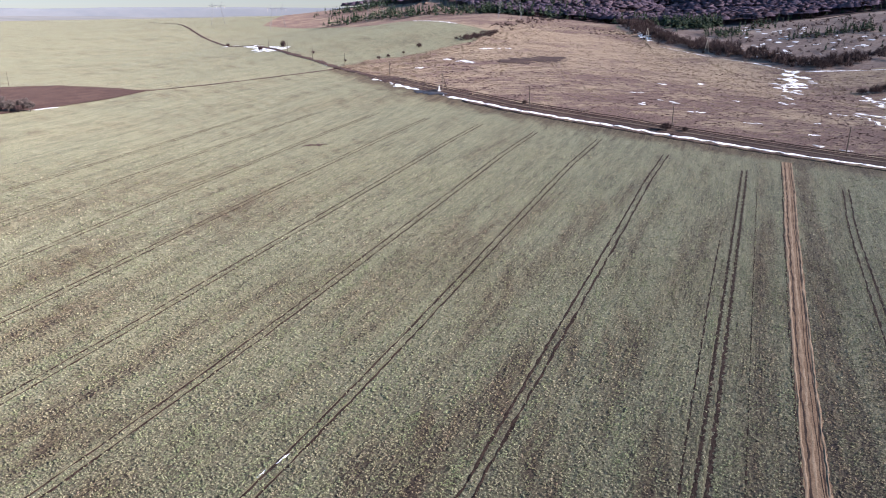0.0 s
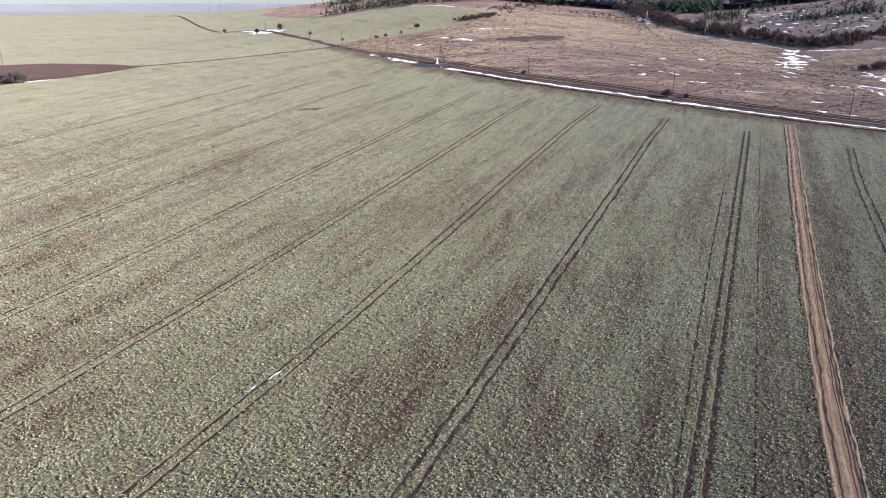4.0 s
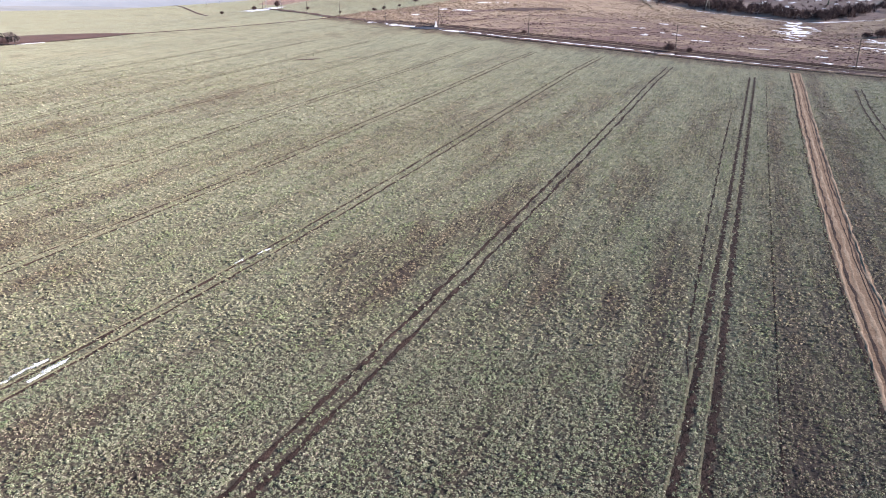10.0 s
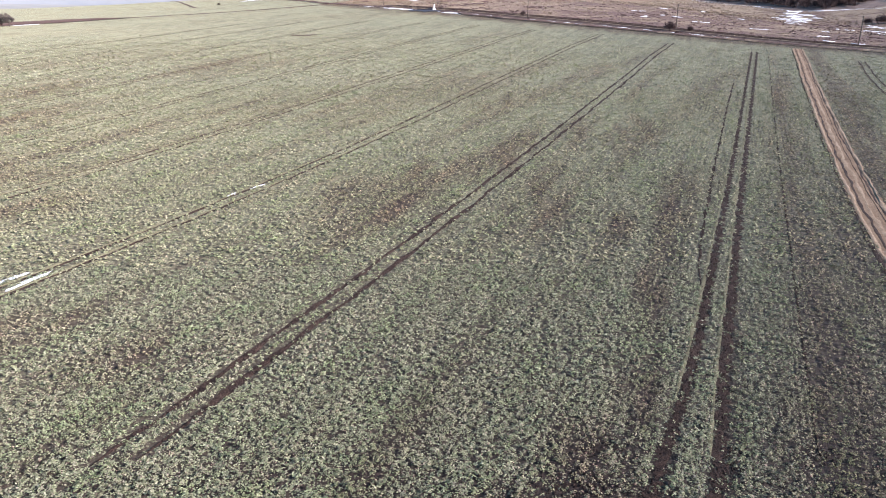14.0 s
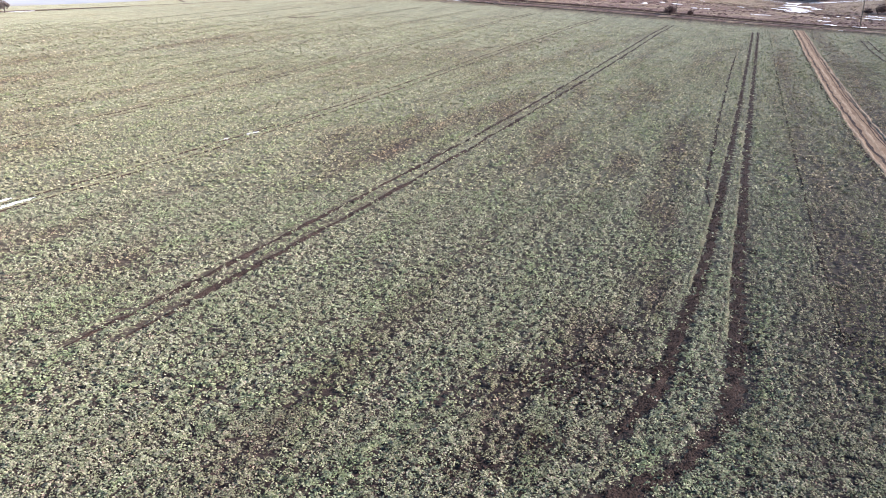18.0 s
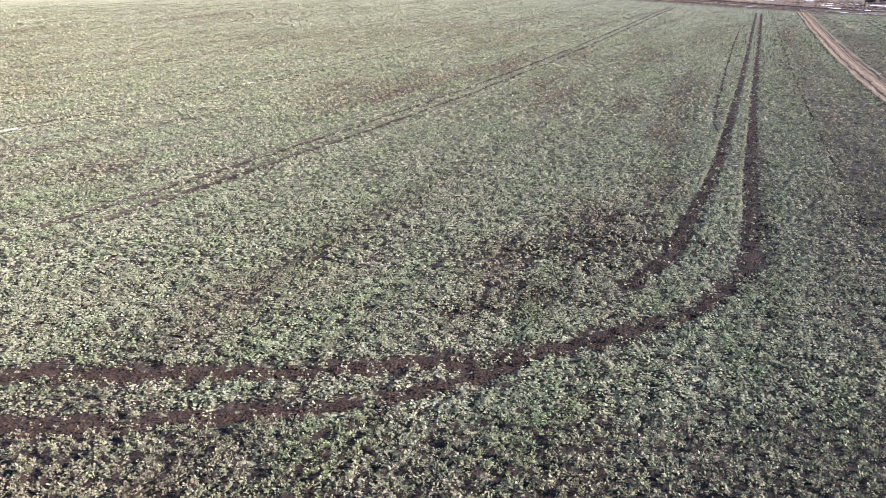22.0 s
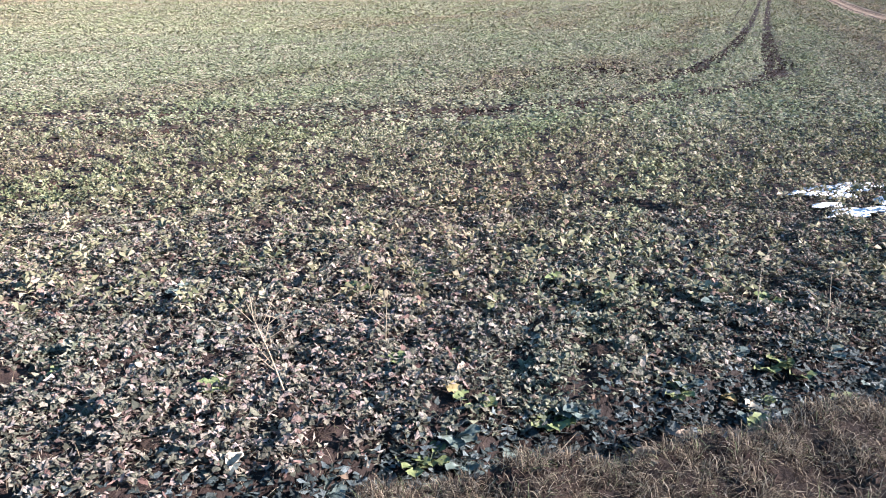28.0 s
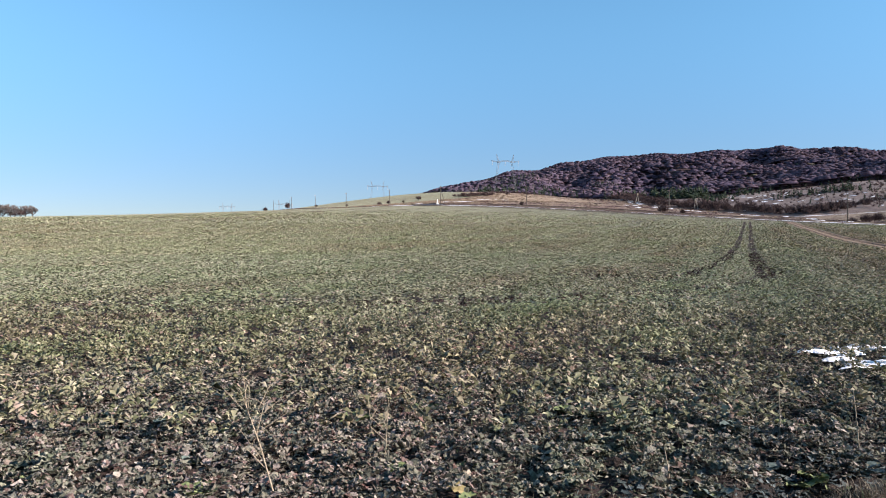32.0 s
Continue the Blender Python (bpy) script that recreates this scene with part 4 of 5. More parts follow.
def pine_patch(n, points, spread, tall0, tall1, boughs=26):
    pts = np.array(points, float)
    for _ in range(n):
        k = r.randint(len(pts))
        k2 = min(k + 1, len(pts) - 1)
        t = r.uniform()
        x, y = pts[k] * (1 - t) + pts[k2] * t + r.normal(size=2) * spread
        tall = r.uniform(tall0, tall1)
        v, f = needles(r, x, y, float(height(x, y)), tall, tall * r.uniform(0.3, 0.45), boughs)
        pines.add(v, f)


pine_patch(330, [(70, 930), (110, 950), (150, 925), (110, 1010), (75, 1060), (130, 1080), (120, 1150), (150, 1210), (100, 1200)], 20, 8, 14)
pine_patch(90, [(205, 990), (225, 970), (235, 1030)], 12, 8, 13)
pine_patch(70, [(90, 870), (110, 850), (160, 840), (205, 790)], 14, 8, 15)
pine_patch(120, [(205, 745), (222, 735), (232, 700), (250, 720)], 10, 7, 13)
pine_patch(60, [(232, 668), (255, 650)], 8, 3.5, 7)
pine_patch(70, [(268, 672), (310, 690), (400, 700), (520, 705)], 7, 4, 9)
pine_patch(75, [(286, 610), (315, 608), (342, 606)], 5, 3.5, 6.5)
pine_patch(120, [(300, 640), (420, 600), (520, 620), (360, 560)], 26, 2.5, 6.0)
pine_patch(330, [(-150, 1100), (-80, 1020), (-30, 960), (30, 930), (70, 890)], 15, 8, 14, 18)
pine_patch(160, [(-190, 1320), (-140, 1300), (-110, 1330)], 22, 9, 14, 14)
tagged(new("pine_wood", pines.mesh("pine_wood", PINE)), "dark green young pines along the slopes", "wood", kind="stuff")

hedge = Heap()


def hedge_row(n, line, spread, tall0, tall1):
    pts = lines_apart(line, 2.0)
    for _ in range(n):
        x, y = pts[r.randint(len(pts))] + r.normal(size=2) * spread
        tall = r.uniform(tall0, tall1)
        v, f = slivers(r, (x, y, float(height(x, y)) + tall * 0.3), (tall * 0.55, tall * 0.55, tall * 0.62), 64, tall * 0.36, tall * 0.055, 0.5, 0.3)
        hedge.add(v, f)


hedge_row(780, [(306, 524), (266, 524), (252, 540), (240, 565), (221, 598), (196, 640), (184, 680), (196, 760), (222, 900)], 7.0, 3.5, 8.5)
hedge_row(220, [(300, 532), (330, 545), (380, 548), (450, 540)], 3.0, 2.0, 4.5)
hedge_row(90, [(16, 583), (30, 600), (44, 622)], 3.2, 2.0, 4.6)
hedge_row(160, [(46, 650), (70, 690), (90, 730), (110, 780)], 9, 1.0, 3.0)
hedge_row(480, [(260, 560), (300, 590), (360, 560), (420, 600), (330, 640), (260, 640)], 24, 1.2, 3.6)
hedge_row(60, [(120, 690), (150, 670), (168, 690)], 12, 1.0, 2.5)
tagged(new("hedgerow", hedge.mesh("hedgerow", SHRUB)), "dense dark leafless hedge and brush along the gully", "hedge", kind="stuff")


mv = np.array([v.co[:] for v in meadow.data.vertices])
mv = mv[(mv[:, 1] > 240) & (mv[:, 0] < 360) & (np.abs(mv[:, 0]) < 0.72 * mv[:, 1])]
q = mv[r.randint(len(mv), size=26000)]
qx, qy = q[:, 0] + r.normal(size=len(q)) * 3, q[:, 1] + r.normal(size=len(q)) * 3
dry = wobble(qx * 0.45, qy, 24, 61) + 0.8 * wobble(qx * 0.4, qy, 7, 62) + (qy - 430) / 200 + r.normal(size=len(q)) * 0.25
for name, sel, material, label in (("meadow_grass", dry > 0.1, "PALE", "bleached dry grass tufts on the meadow"), ("meadow_weeds", dry < -0.75, "DARK", "dark brown withered weeds on the meadow")):
    tx, ty = qx[sel], qy[sel]
    n = len(tx) * 3
    c = np.stack([tx, ty, height(tx, ty) + 0.2], 1).repeat(3, 0) + r.normal(size=(n, 3)) * (0.45, 0.45, 0.0)
    a = r.uniform(0, 6.283, n)
    w = np.stack([np.cos(a), np.sin(a), 0 * a], 1) * r.uniform(0.25, 0.7, n)[:, None]
    top = r.normal(size=(n, 3)) * 0.25
    top[:, 2] = r.uniform(0.1, 0.35, n)
    v = np.stack([c - w, c + w, c + top], 1).reshape(-1, 3)
    mat = make_random(name, [(0.0, (0.182, 0.126, 0.087)), (0.5, (0.294, 0.224, 0.158)), (1.0, (0.378, 0.301, 0.217))] if material == "PALE" else [(0.0, (0.070, 0.043, 0.041)), (1.0, (0.182, 0.118, 0.104))], 0.9, 0.1)
    tagged(new(name, mesh_of(name, v, np.arange(3 * n).reshape(-1, 3), mat)), label, "grass", kind="stuff")


def bush(x, y, tall, wide, label="leafless dark brown bush beside the road", seed=1):
    rr = np.random.RandomState(seed)
    z = float(height(x, y))
    root = new("bush")
    root.location = (x, y, z)
    h = Heap()
    for k in range(5):
        a = rr.uniform(0, 6.28)
        q = wide * 0.28 * rr.uniform(0.2, 1)
        v, f = slivers(rr, (q * math.cos(a), q * math.sin(a), tall * 0.34), (wide * 0.32, wide * 0.32, tall * rr.uniform(0.45, 0.66)), 150, tall * 0.36, tall * 0.022, 0.6, 0.4)
        h.add(v, f)
    ob = new("crown", h.mesh("crown", SHRUB))
    ob.parent = root
    bm = bmesh.new()
    for k in range(7):
        a = rr.uniform(0, 6.28)
        tube(bm, (0.1 * math.cos(a), 0.1 * math.sin(a), -0.1), (wide * 0.25 * math.cos(a), wide * 0.25 * math.sin(a), tall * 0.6), 0.07, 0.02, 5)
    part("stem", bm, BARK, root)
    return tagged(root, label, "bush", "roadside bushes")


for k, (x, y, tall, wide) in enumerate(((91, 293, 4.4, 5.2), (98.5, 292.5, 2.8, 3.0), (91.5, 285.5, 1.3, 1.8), (-134, 623, 6.5, 6.5), (-153.5, 622, 5, 4.5), (-228, 790, 4, 4), (-67, 507, 2.2, 2.4), (-98, 560, 2.4, 3), (-18, 551, 4.2, 4.6), (-38, 513, 3, 4), (-44, 509, 2.4, 4), (-28, 528, 2, 3))):
    bush(x, y, tall, wide, seed=200 + k)
for k, (x, y, tall, wide) in enumerate(((256, 434, 6.5, 11), (266, 438, 7.5, 12), (249, 434, 4.5, 7), (276, 441, 6, 10), (284, 445, 6, 10))):
    bush(x, y, tall, wide, "big dark thicket bush in the meadow", 230 + k)


def bare_tree(x, y, tall, seed):
    """A leafless tree: tapered trunk, forking limbs and a crown of fine twigs."""
    rr = np.random.RandomState(seed)
    root = new("tree")
    root.location = (x, y, float(height(x, y)))
    bm = bmesh.new()
    h = Heap()
    tube(bm, (0, 0, -0.2), (0.1, 0.05, tall * 0.35), 0.22, 0.16, 8)

    def limb(a, way, length, rad, depth):
        b = Vector(a) + way * length
        tube(bm, a, b, rad, rad * 0.6, 5)
        v, f = slivers(rr, b, (length * 0.5,) * 3, 70, length * 0.75, 0.035 + 0.012 * depth, 0.7, 0.2)
        h.add(v, f)
        if depth:
            for _ in range(3):
                w = (way + Vector(rr.normal(size=3)) * 0.5 + Vector((0, 0, 0.15))).normalized()
                limb(b, w, length * rr.uniform(0.6, 0.8), rad * 0.6, depth - 1)
    for k in range(8):
        a = 6.283 * k / 8 + rr.uniform(-0.4, 0.4)
        limb(Vector((0.1, 0.05, tall * rr.uniform(0.06, 0.35))), Vector((math.cos(a) * 0.7, math.sin(a) * 0.7, rr.uniform(0.35, 1.0))).normalized(), tall * rr.uniform(0.16, 0.28), 0.11, 2)
    part("trunk", bm, BARK, root)
    ob = new("crown", h.mesh("crown", GREYTWIG))
    ob.parent = root
    return tagged(root, "bare grey-brown tree at the field corner", "tree", "trees at the field corner")


for k, (x, y, tall) in enumerate(((-214, 350, 9.5), (-208, 346, 8.5), (-221, 354, 9), (-203, 350, 7.5), (-228, 349, 8.5), (-198, 347, 6), (-236, 358, 9))):
    bare_tree(x, y, tall, 300 + k)
for k, (x, y) in enumerate(((-216, 347), (-209, 351), (-224, 351), (-230, 355), (-203, 346))):
    bush(x, y, 4.0, 6.0, "thick twiggy bush under bare trees", 270 + k)

# ---- snow ----
def snow_strip(pts, width, seed, label="narrow bank of old snow along the ditch"):
    ob = new("snow_bank", strip("snow_bank", pts, width, SNOW, 0.2, 0.8, 0.62, seed, 5, 6.0, 11.0))
    return tagged(ob, label, "snow", "snow banks")


snow_strip([(157, 247.3), (142.7, 256.6), (127.9, 265.2), (118, 271)], 3.0, 401)
snow_strip([(121, 269.5), (112.4, 274.6), (91.8, 286.2), (72, 299), (52.7, 310.7), (29.8, 328), (12, 347.5), (4.6, 355.8), (0, 362)], 3.6, 402)
snow_strip([(-12.7, 377.5), (-20, 389), (-30, 406)], 4.0, 403)
snow_strip([(-206, 349), (-190, 358)], 4.0, 413)
snow_strip([(-34, 413), (-40.6, 425)], 4.0, 404)
snow_strip([(-72, 486), (-84, 511), (-92, 527)], 3.0, 405)
snow_strip([(-134, 608), (-142, 622), (-150, 634), (-162, 656)], 16, 406, "wide patch of old snow by the far road")
snow_strip([(-160, 655), (-190, 727)], 8, 407, "wide patch of old snow by the far road")
snow_strip([(-215, 775), (-235, 800)], 7, 408, "wide patch of old snow by the far road")
snow_strip([(243, 517), (231, 546), (207, 577), (180, 619)], 2.2, 409)
snow_strip([(176, 640), (184, 700), (190, 760)], 9, 410, "patchy old snow in the gully")
snow_strip([(252, 512), (275, 505), (310, 497)], 3.0, 411)
snow_strip([(13, 675), (-30, 748)], 2.5, 412)
snow_strip([(245, 513), (238, 499), (230, 483), (223, 467), (216, 453)], 8.0, 414, "broken tongue of snow at the gully mouth")
snow_strip([(221, 470), (214, 458), (206, 440), (200, 428)], 5.0, 415, "broken tongue of snow at the gully mouth")
snow_strip([(247, 431), (244, 412), (240, 397), (236, 383)], 7.0, 416, "bank of old snow below the thicket")
snow_strip([(202, 356), (204, 341), (199, 322)], 6.0, 417, "bank of old snow below the thicket")


bank = strip("field_bank", [(165, 238), (142.7, 251.5), (127.9, 260), (112.4, 269.3), (91.8, 281), (72, 293.8), (52.7, 305.5), (29.8, 322.9), (9, 345)], 2.2, MEADOW, 0.75, 0.8, 0.3, 421, 5, 5.0, 9.0)
tagged(new("field_bank", bank), "low grassy bank at the far edge of the field", "bank", kind="structure")


def snow_patch(x, y, long, wide, seed, label="ragged patch of old snow on dry grass", turn=0.0, lift=0.12):
    rr = np.random.RandomState(seed)
    n, rings = 30, 4
    a = np.linspace(0, 6.2832, n, endpoint=False)
    edge = 1 + 0.3 * np.sin(2 * a + rr.uniform(0, 6)) + 0.22 * np.sin(3 * a + rr.uniform(0, 6)) + 0.16 * np.sin(5 * a + rr.uniform(0, 6)) + 0.12 * np.sin(9 * a + rr.uniform(0, 6))
    k = np.linspace(0.02, 1, rings)[:, None]
    px, py = k * edge * np.cos(a) * long / 2, k * edge * np.sin(a) * wide / 2
    qx, qy = x + px * math.cos(turn) - py * math.sin(turn), y + px * math.sin(turn) + py * math.cos(turn)
    v = np.stack([qx, qy, height(qx, qy) + (0.38 if lift == 0.12 else 0.0) + lift * (1 - k ** 2) + 0.4 * lift * (k < 0.99)], -1)
    ob = new("snow_patch", mesh_of("snow_patch", v.reshape(-1, 3), grid_faces(rings, n, True), SNOW, True))
    return tagged(ob, label, "snow", "snow patches")


r2 = np.random.RandomState(33)
# meadow: along its slope
for x, y, long, wide in ((148, 421, 9, 5), (118, 331, 5, 3), (135, 314, 4.5, 2.5), (148, 367, 5, 3), (152, 297, 5, 2), (191, 350, 7, 3.5), (208, 356, 9, 6), (216, 352, 7, 6), (245, 408, 14, 6), (256, 414, 10, 5), (95, 344, 5, 3), (97, 370, 6, 4), (110, 352, 5, 3), (-15, 457, 9, 4), (10, 485, 12, 7), (17, 473, 9, 6), (2, 492, 7, 5), (154, 270.5, 5, 1.6), (146, 276.5, 5, 1.6), (120, 402, 5, 3), (168, 322, 4, 2), (30, 540, 12, 4), (45, 545, 10, 4)):
    for j in range(3):
        snow_patch(x + r2.normal() * long * 0.35, y + r2.normal() * wide * 0.4, long * r2.uniform(0.2, 0.75), wide * r2.uniform(0.2, 0.6), int(x * 7 + y + j * 31) % 9999, turn=r2.uniform(-0.9, 0.9))
# the tongue of snow that runs down the gully mouth
for x, y, long, wide in ((241, 512, 8, 12), (236, 496, 9, 16), (231, 480, 9, 16), (226, 466, 12, 12), (219, 452, 10, 10), (226, 484, 14, 5), (210, 436, 8, 8), (204, 425, 7, 6), (190, 398, 6, 5), (240, 478, 8, 4), (213, 462, 9, 4), (177, 374, 5, 3)):
    for j in range(3):
        snow_patch(x + r2.normal() * 3, y + r2.normal() * 4, long * r2.uniform(0.3, 0.8), wide * r2.uniform(0.3, 0.8), int(x * 5 + y + j * 17) % 9999, "broken tongue of snow at the gully mouth", r2.uniform(-0.8, 0.8))
# the scrub hillside
for k in range(64):
    cx, cy, sp = ((272, 650, 16), (290, 628, 22), (262, 600, 14), (320, 580, 26), (258, 566, 8), (300, 554, 22))[k % 6]
    x, y = cx + r2.normal() * sp, cy + r2.normal() * sp * 0.8
    snow_patch(x, y, r2.uniform(1.5, 5.5), r2.uniform(1.2, 4), 7000 + k, "thin snow lying among the scrub", r2.uniform(-0.4, 0.4))

# ---- roadside poles ----
WOOD = make_plain("weathered_pole_wood", (0.077, 0.062, 0.049), (0.154, 0.126, 0.101), 4.0, 0.85, 0, 0.01, (6, 6, 0.4))
STEEL = make_plain("galvanised_steel", (0.13, 0.135, 0.145), (0.20, 0.205, 0.215), 2.0, 0.6, 0.0, 0.0)
GLASS = make_plain("porcelain", (0.30, 0.24, 0.20), (0.5, 0.45, 0.4), 5.0, 0.3, 0, 0.0)


def utility_pole(x, y, tall=9.5, turn=0.0, brace=0.0, tilt=0.0):
    root = new("utility_pole")
    root.matrix_world = Matrix.Translation((x, y, float(height(x, y)))) @ Matrix.Rotation(turn, 4, "Z") @ Matrix.Rotation(tilt, 4, "Y")
    bm = bmesh.new()
    tube(bm, (0, 0, -0.4), (0, 0, tall), 0.2, 0.14, 10)
    part("shaft", bm, WOOD, root)
    bm = bmesh.new()
    box(bm, (0, 0.13, tall - 0.35), (1.7, 0.1, 0.12), 0, 0.012)
    arm = part("crossarm", bm, WOOD, root)
    for dx in (-0.75, 0.0, 0.75):
        bm = bmesh.new()
        tube(bm, (dx, 0.13, tall - 0.29), (dx, 0.13, tall - 0.1), 0.03, 0.055, 8)
        tube(bm, (dx, 0.13, tall - 0.1), (dx, 0.13, tall), 0.06, 0.03, 8)
        part("insulator", bm, GLASS, arm)
    if brace:
        bm = bmesh.new()
        tube(bm, (brace, 0, -0.3), (0.12, 0, tall * 0.82), 0.15, 0.11, 9)
        part("brace", bm, WOOD, root)
    return tagged(root, "weathered wooden utility pole with a crossarm" + (" and slanting brace" if brace else ""), "utility pole", "poles along the road")


utility_pole(151, 266, 10.6, 0.6, tilt=0.02)
utility_pole(95.5, 300, 9.8, 0.6)
utility_pole(39, 328, 9.6, 0.8)
utility_pole(-0.5, 375, 9.8, 0.0, 2.7)
utility_pole(-30.6, 422, 9.6, 1.0)
for x, y in ((-285, 480), (-63, 474), (-93, 528), (-122, 583), (-150, 640)):
    utility_pole(x, y, 9.6, 1.1)


PALEWOOD = make_plain("bleached_pole_wood", (0.32, 0.28, 0.22), (0.52, 0.46, 0.38), 4.0, 0.85, 0, 0.01, (6, 6, 0.4))


def frame_pole(x, y, tall, turn):
    """Two poles leaning together, with a cross tie."""
    root = new("braced_pole")
    root.matrix_world = Matrix.Translation((x, y, float(height(x, y)))) @ Matrix.Rotation(turn, 4, "Z")
    for s in (-1, 1):
        bm = bmesh.new()
        tube(bm, (s * 2.0, 0, -0.3), (s * 0.12, 0, tall), 0.27, 0.2, 9)
        part("leg", bm, PALEWOOD, root)
    bm = bmesh.new()
    box(bm, (0, 0.2, tall * 0.3), (2.9, 0.1, 0.16), 0, 0.01)
    part("cross_tie", bm, WOOD, root)
    bm = bmesh.new()
    box(bm, (0, 0.2, tall - 0.4), (2.0, 0.12, 0.14), 0, 0.01)
    part("crossarm", bm, WOOD, root)
    return tagged(root, "pale wooden two-legged pole standing in the meadow", "utility pole", "two-legged poles")


frame_pole(210, 592, 10.0, 0.3)
frame_pole(177, 648, 10.0, 0.3)
bush(206.5, 590, 2.6, 4.2, "small brown bush at a pole's foot", 260)
bush(174, 646, 3.0, 5.5, "small brown bush at a pole's foot", 261)


def lattice(bm, a, b, wide_a, wide_b, bays, rad=0.09):
    """A square lattice column from a to b."""
    a, b = Vector(a), Vector(b)
    ring = []
    for k in range(bays + 1):
        t = k / bays
        c, w = a.lerp(b, t), (wide_a * (1 - t) + wide_b * t) / 2
        ring.append([c + Vector((sx * w, sy * w, 0)) for sx, sy in ((-1, -1), (1, -1), (1, 1), (-1, 1))])
    for k in range(bays):
        for q in range(4):
            tube(bm, ring[k][q], ring[k + 1][q], rad, rad, 4)
            tube(bm, ring[k][q], ring[k + 1][(q + 1) % 4], rad * 0.7, rad * 0.7, 4)


def beam(bm, a, b, deep, bays, rad=0.08):
    """A flat lattice beam between two points."""
    a, b = Vector(a), Vector(b)
    for k in range(bays):
        p, q = a.lerp(b, k / bays), a.lerp(b, (k + 1) / bays)
        for dz in (0, deep):
            tube(bm, p + Vector((0, 0, dz)), q + Vector((0, 0, dz)), rad, rad, 4)
        tube(bm, p, q + Vector((0, 0, deep)), rad * 0.8, rad * 0.8, 4)
        tube(bm, p + Vector((0, 0, deep)), p, rad * 0.8, rad * 0.8, 4)


def portal_pylon(x, y, size, turn, base=None):
    root = new("pylon")
    z = float(height(x, y)) if base is None else base
    root.matrix_world = Matrix.Translation((x, y, z)) @ Matrix.Rotation(turn, 4, "Z") @ Matrix.Diagonal((size, size, size, 1))
    for s in (-1, 1):
        bm = bmesh.new()
        lattice(bm, (s * 11.8, 0, -1), (s * 7.0, 0, 30), 1.0, 1.7, 12, 0.055)
        part("leg", bm, STEEL, root)
        bm = bmesh.new()
        lattice(bm, (s * 7.0, 0, 30), (s * 9.0, 0, 39), 1.7, 0.3, 5, 0.08)
        part("horn", bm, STEEL, root)
        bm = bmesh.new()
        beam(bm, (s * 7.0, 0, 30.5), (s * 14.5, 0, 31.8), 0.9, 5, 0.11)
        part("arm", bm, STEEL, root)
    bm = bmesh.new()
    beam(bm, (-7, 0, 30.5), (0, 0, 32), 1.3, 5, 0.11)
    beam(bm, (0, 0, 32), (7, 0, 30.5), 1.3, 5, 0.11)
    part("crossbeam", bm, STEEL, root)
    for dx in (-13.6, 0, 13.6):
        bm = bmesh.new()
        tube(bm, (dx, 0, 31.6), (dx, 0, 27.2), 0.16, 0.16, 6)
        part("insulator_string", bm, GLASS, root)
    return tagged(root, "tall grey steel lattice power pylon with two legs", "pylon", "power line pylons")


for x, y, size, turn in ((65, 733, 1.0, 0.15), (-88, 985, 1.0, 0.15), (-253, 1150, 1.0, 0.15), (-398, 1330, 1.0, 0.15)):
    portal_pylon(x, y, size, turn)

# ---- wayside spring with its white marker ----
STONE = make_plain("dark_stone", (0.018, 0.018, 0.024), (0.06, 0.06, 0.07), 1.5, 0.6, 0, 0.05)
WHITE = make_plain("whitewashed_stone", (0.62, 0.62, 0.60), (0.85, 0.85, 0.83), 2.0, 0.8, 0, 0.02)
spring = new("wayside_spring")
sx, sy = -2.4, 371.0
spring.location = (sx, sy, float(height(sx, sy)))
bm = bmesh.new()
box(bm, (0.4, 0, 0.35), (1.6, 1.2, 0.9), 0, 0.05)
part("plinth", bm, WHITE, spring)
bm = bmesh.new()
box(bm, (0.4, 0, 1.0), (0.9, 0.7, 0.5), 0, 0.04)
tube(bm, (0.4, 0, 1.2), (0.4, 0, 2.6), 0.42, 0.24, 8)
tube(bm, (0.4, 0, 2.6), (0.4, 0, 3.2), 0.26, 0.05, 8)
part("marker", bm, WHITE, spring, "white tapering marker stone")
bm = bmesh.new()
for k in range(6):
    box(bm, (-1.0 - k * 1.25, 0.3 * math.sin(k * 2.1), 0.5 - 0.07 * k), (1.2, 0.8, 1.3 - 0.13 * k), 0.06 * math.sin(k * 3), 0.08)
part("retaining_wall", bm, STONE, spring, "low dark stone wall")
bm = bmesh.new()
box(bm, (-2.6, -1.8, 0.1), (5.0, 1.2, 0.5), 0.1, 0.08)
part("trough", bm, STONE, spring)
tagged(spring, "white marker stone with a low dark wall at the roadside", "spring")
# dark ragged patch laid on the ground beside the marker
wet = tagged(new("dark_ground", strip("dark_ground", [(-15, 374), (-9, 369), (-2, 364.5), (2, 361)], 6.0, STONE, 0.5, 0.8, 0.5, 77, 5, 5.0)), "dark patch of ground below the roadside spring", "wet ground", kind="structure")

# dark burnt patch and brush on the meadow
burnt = tagged(new("burnt_patch", strip("burnt_patch", [(36, 474), (50, 480), (66, 492), (84, 512)], 26, ROAD, 0.5, 2.0, 0.5, 78, 7, 14.0)), "dark burnt patch in the dry grass", "burnt patch", kind="structure")
tagged(new("bare_spot", strip("bare_spot", [(-52, 262), (-48, 264), (-43, 265)], 2.4, ROAD, 0.22, 0.5, 0.6, 79, 5, 3.0)), "brown bare spot in the crop", "bare spot", kind="structure")
bush(38.2, 337, 2.4, 3.4, "dark brush by a roadside pole", 262)

# ---- far clump at the horizon fields, pale ice in the ruts ----
ICE = make_plain("thin_ice", (0.55, 0.58, 0.63), (0.8, 0.82, 0.86), 3.0, 0.25, 0, 0.01)


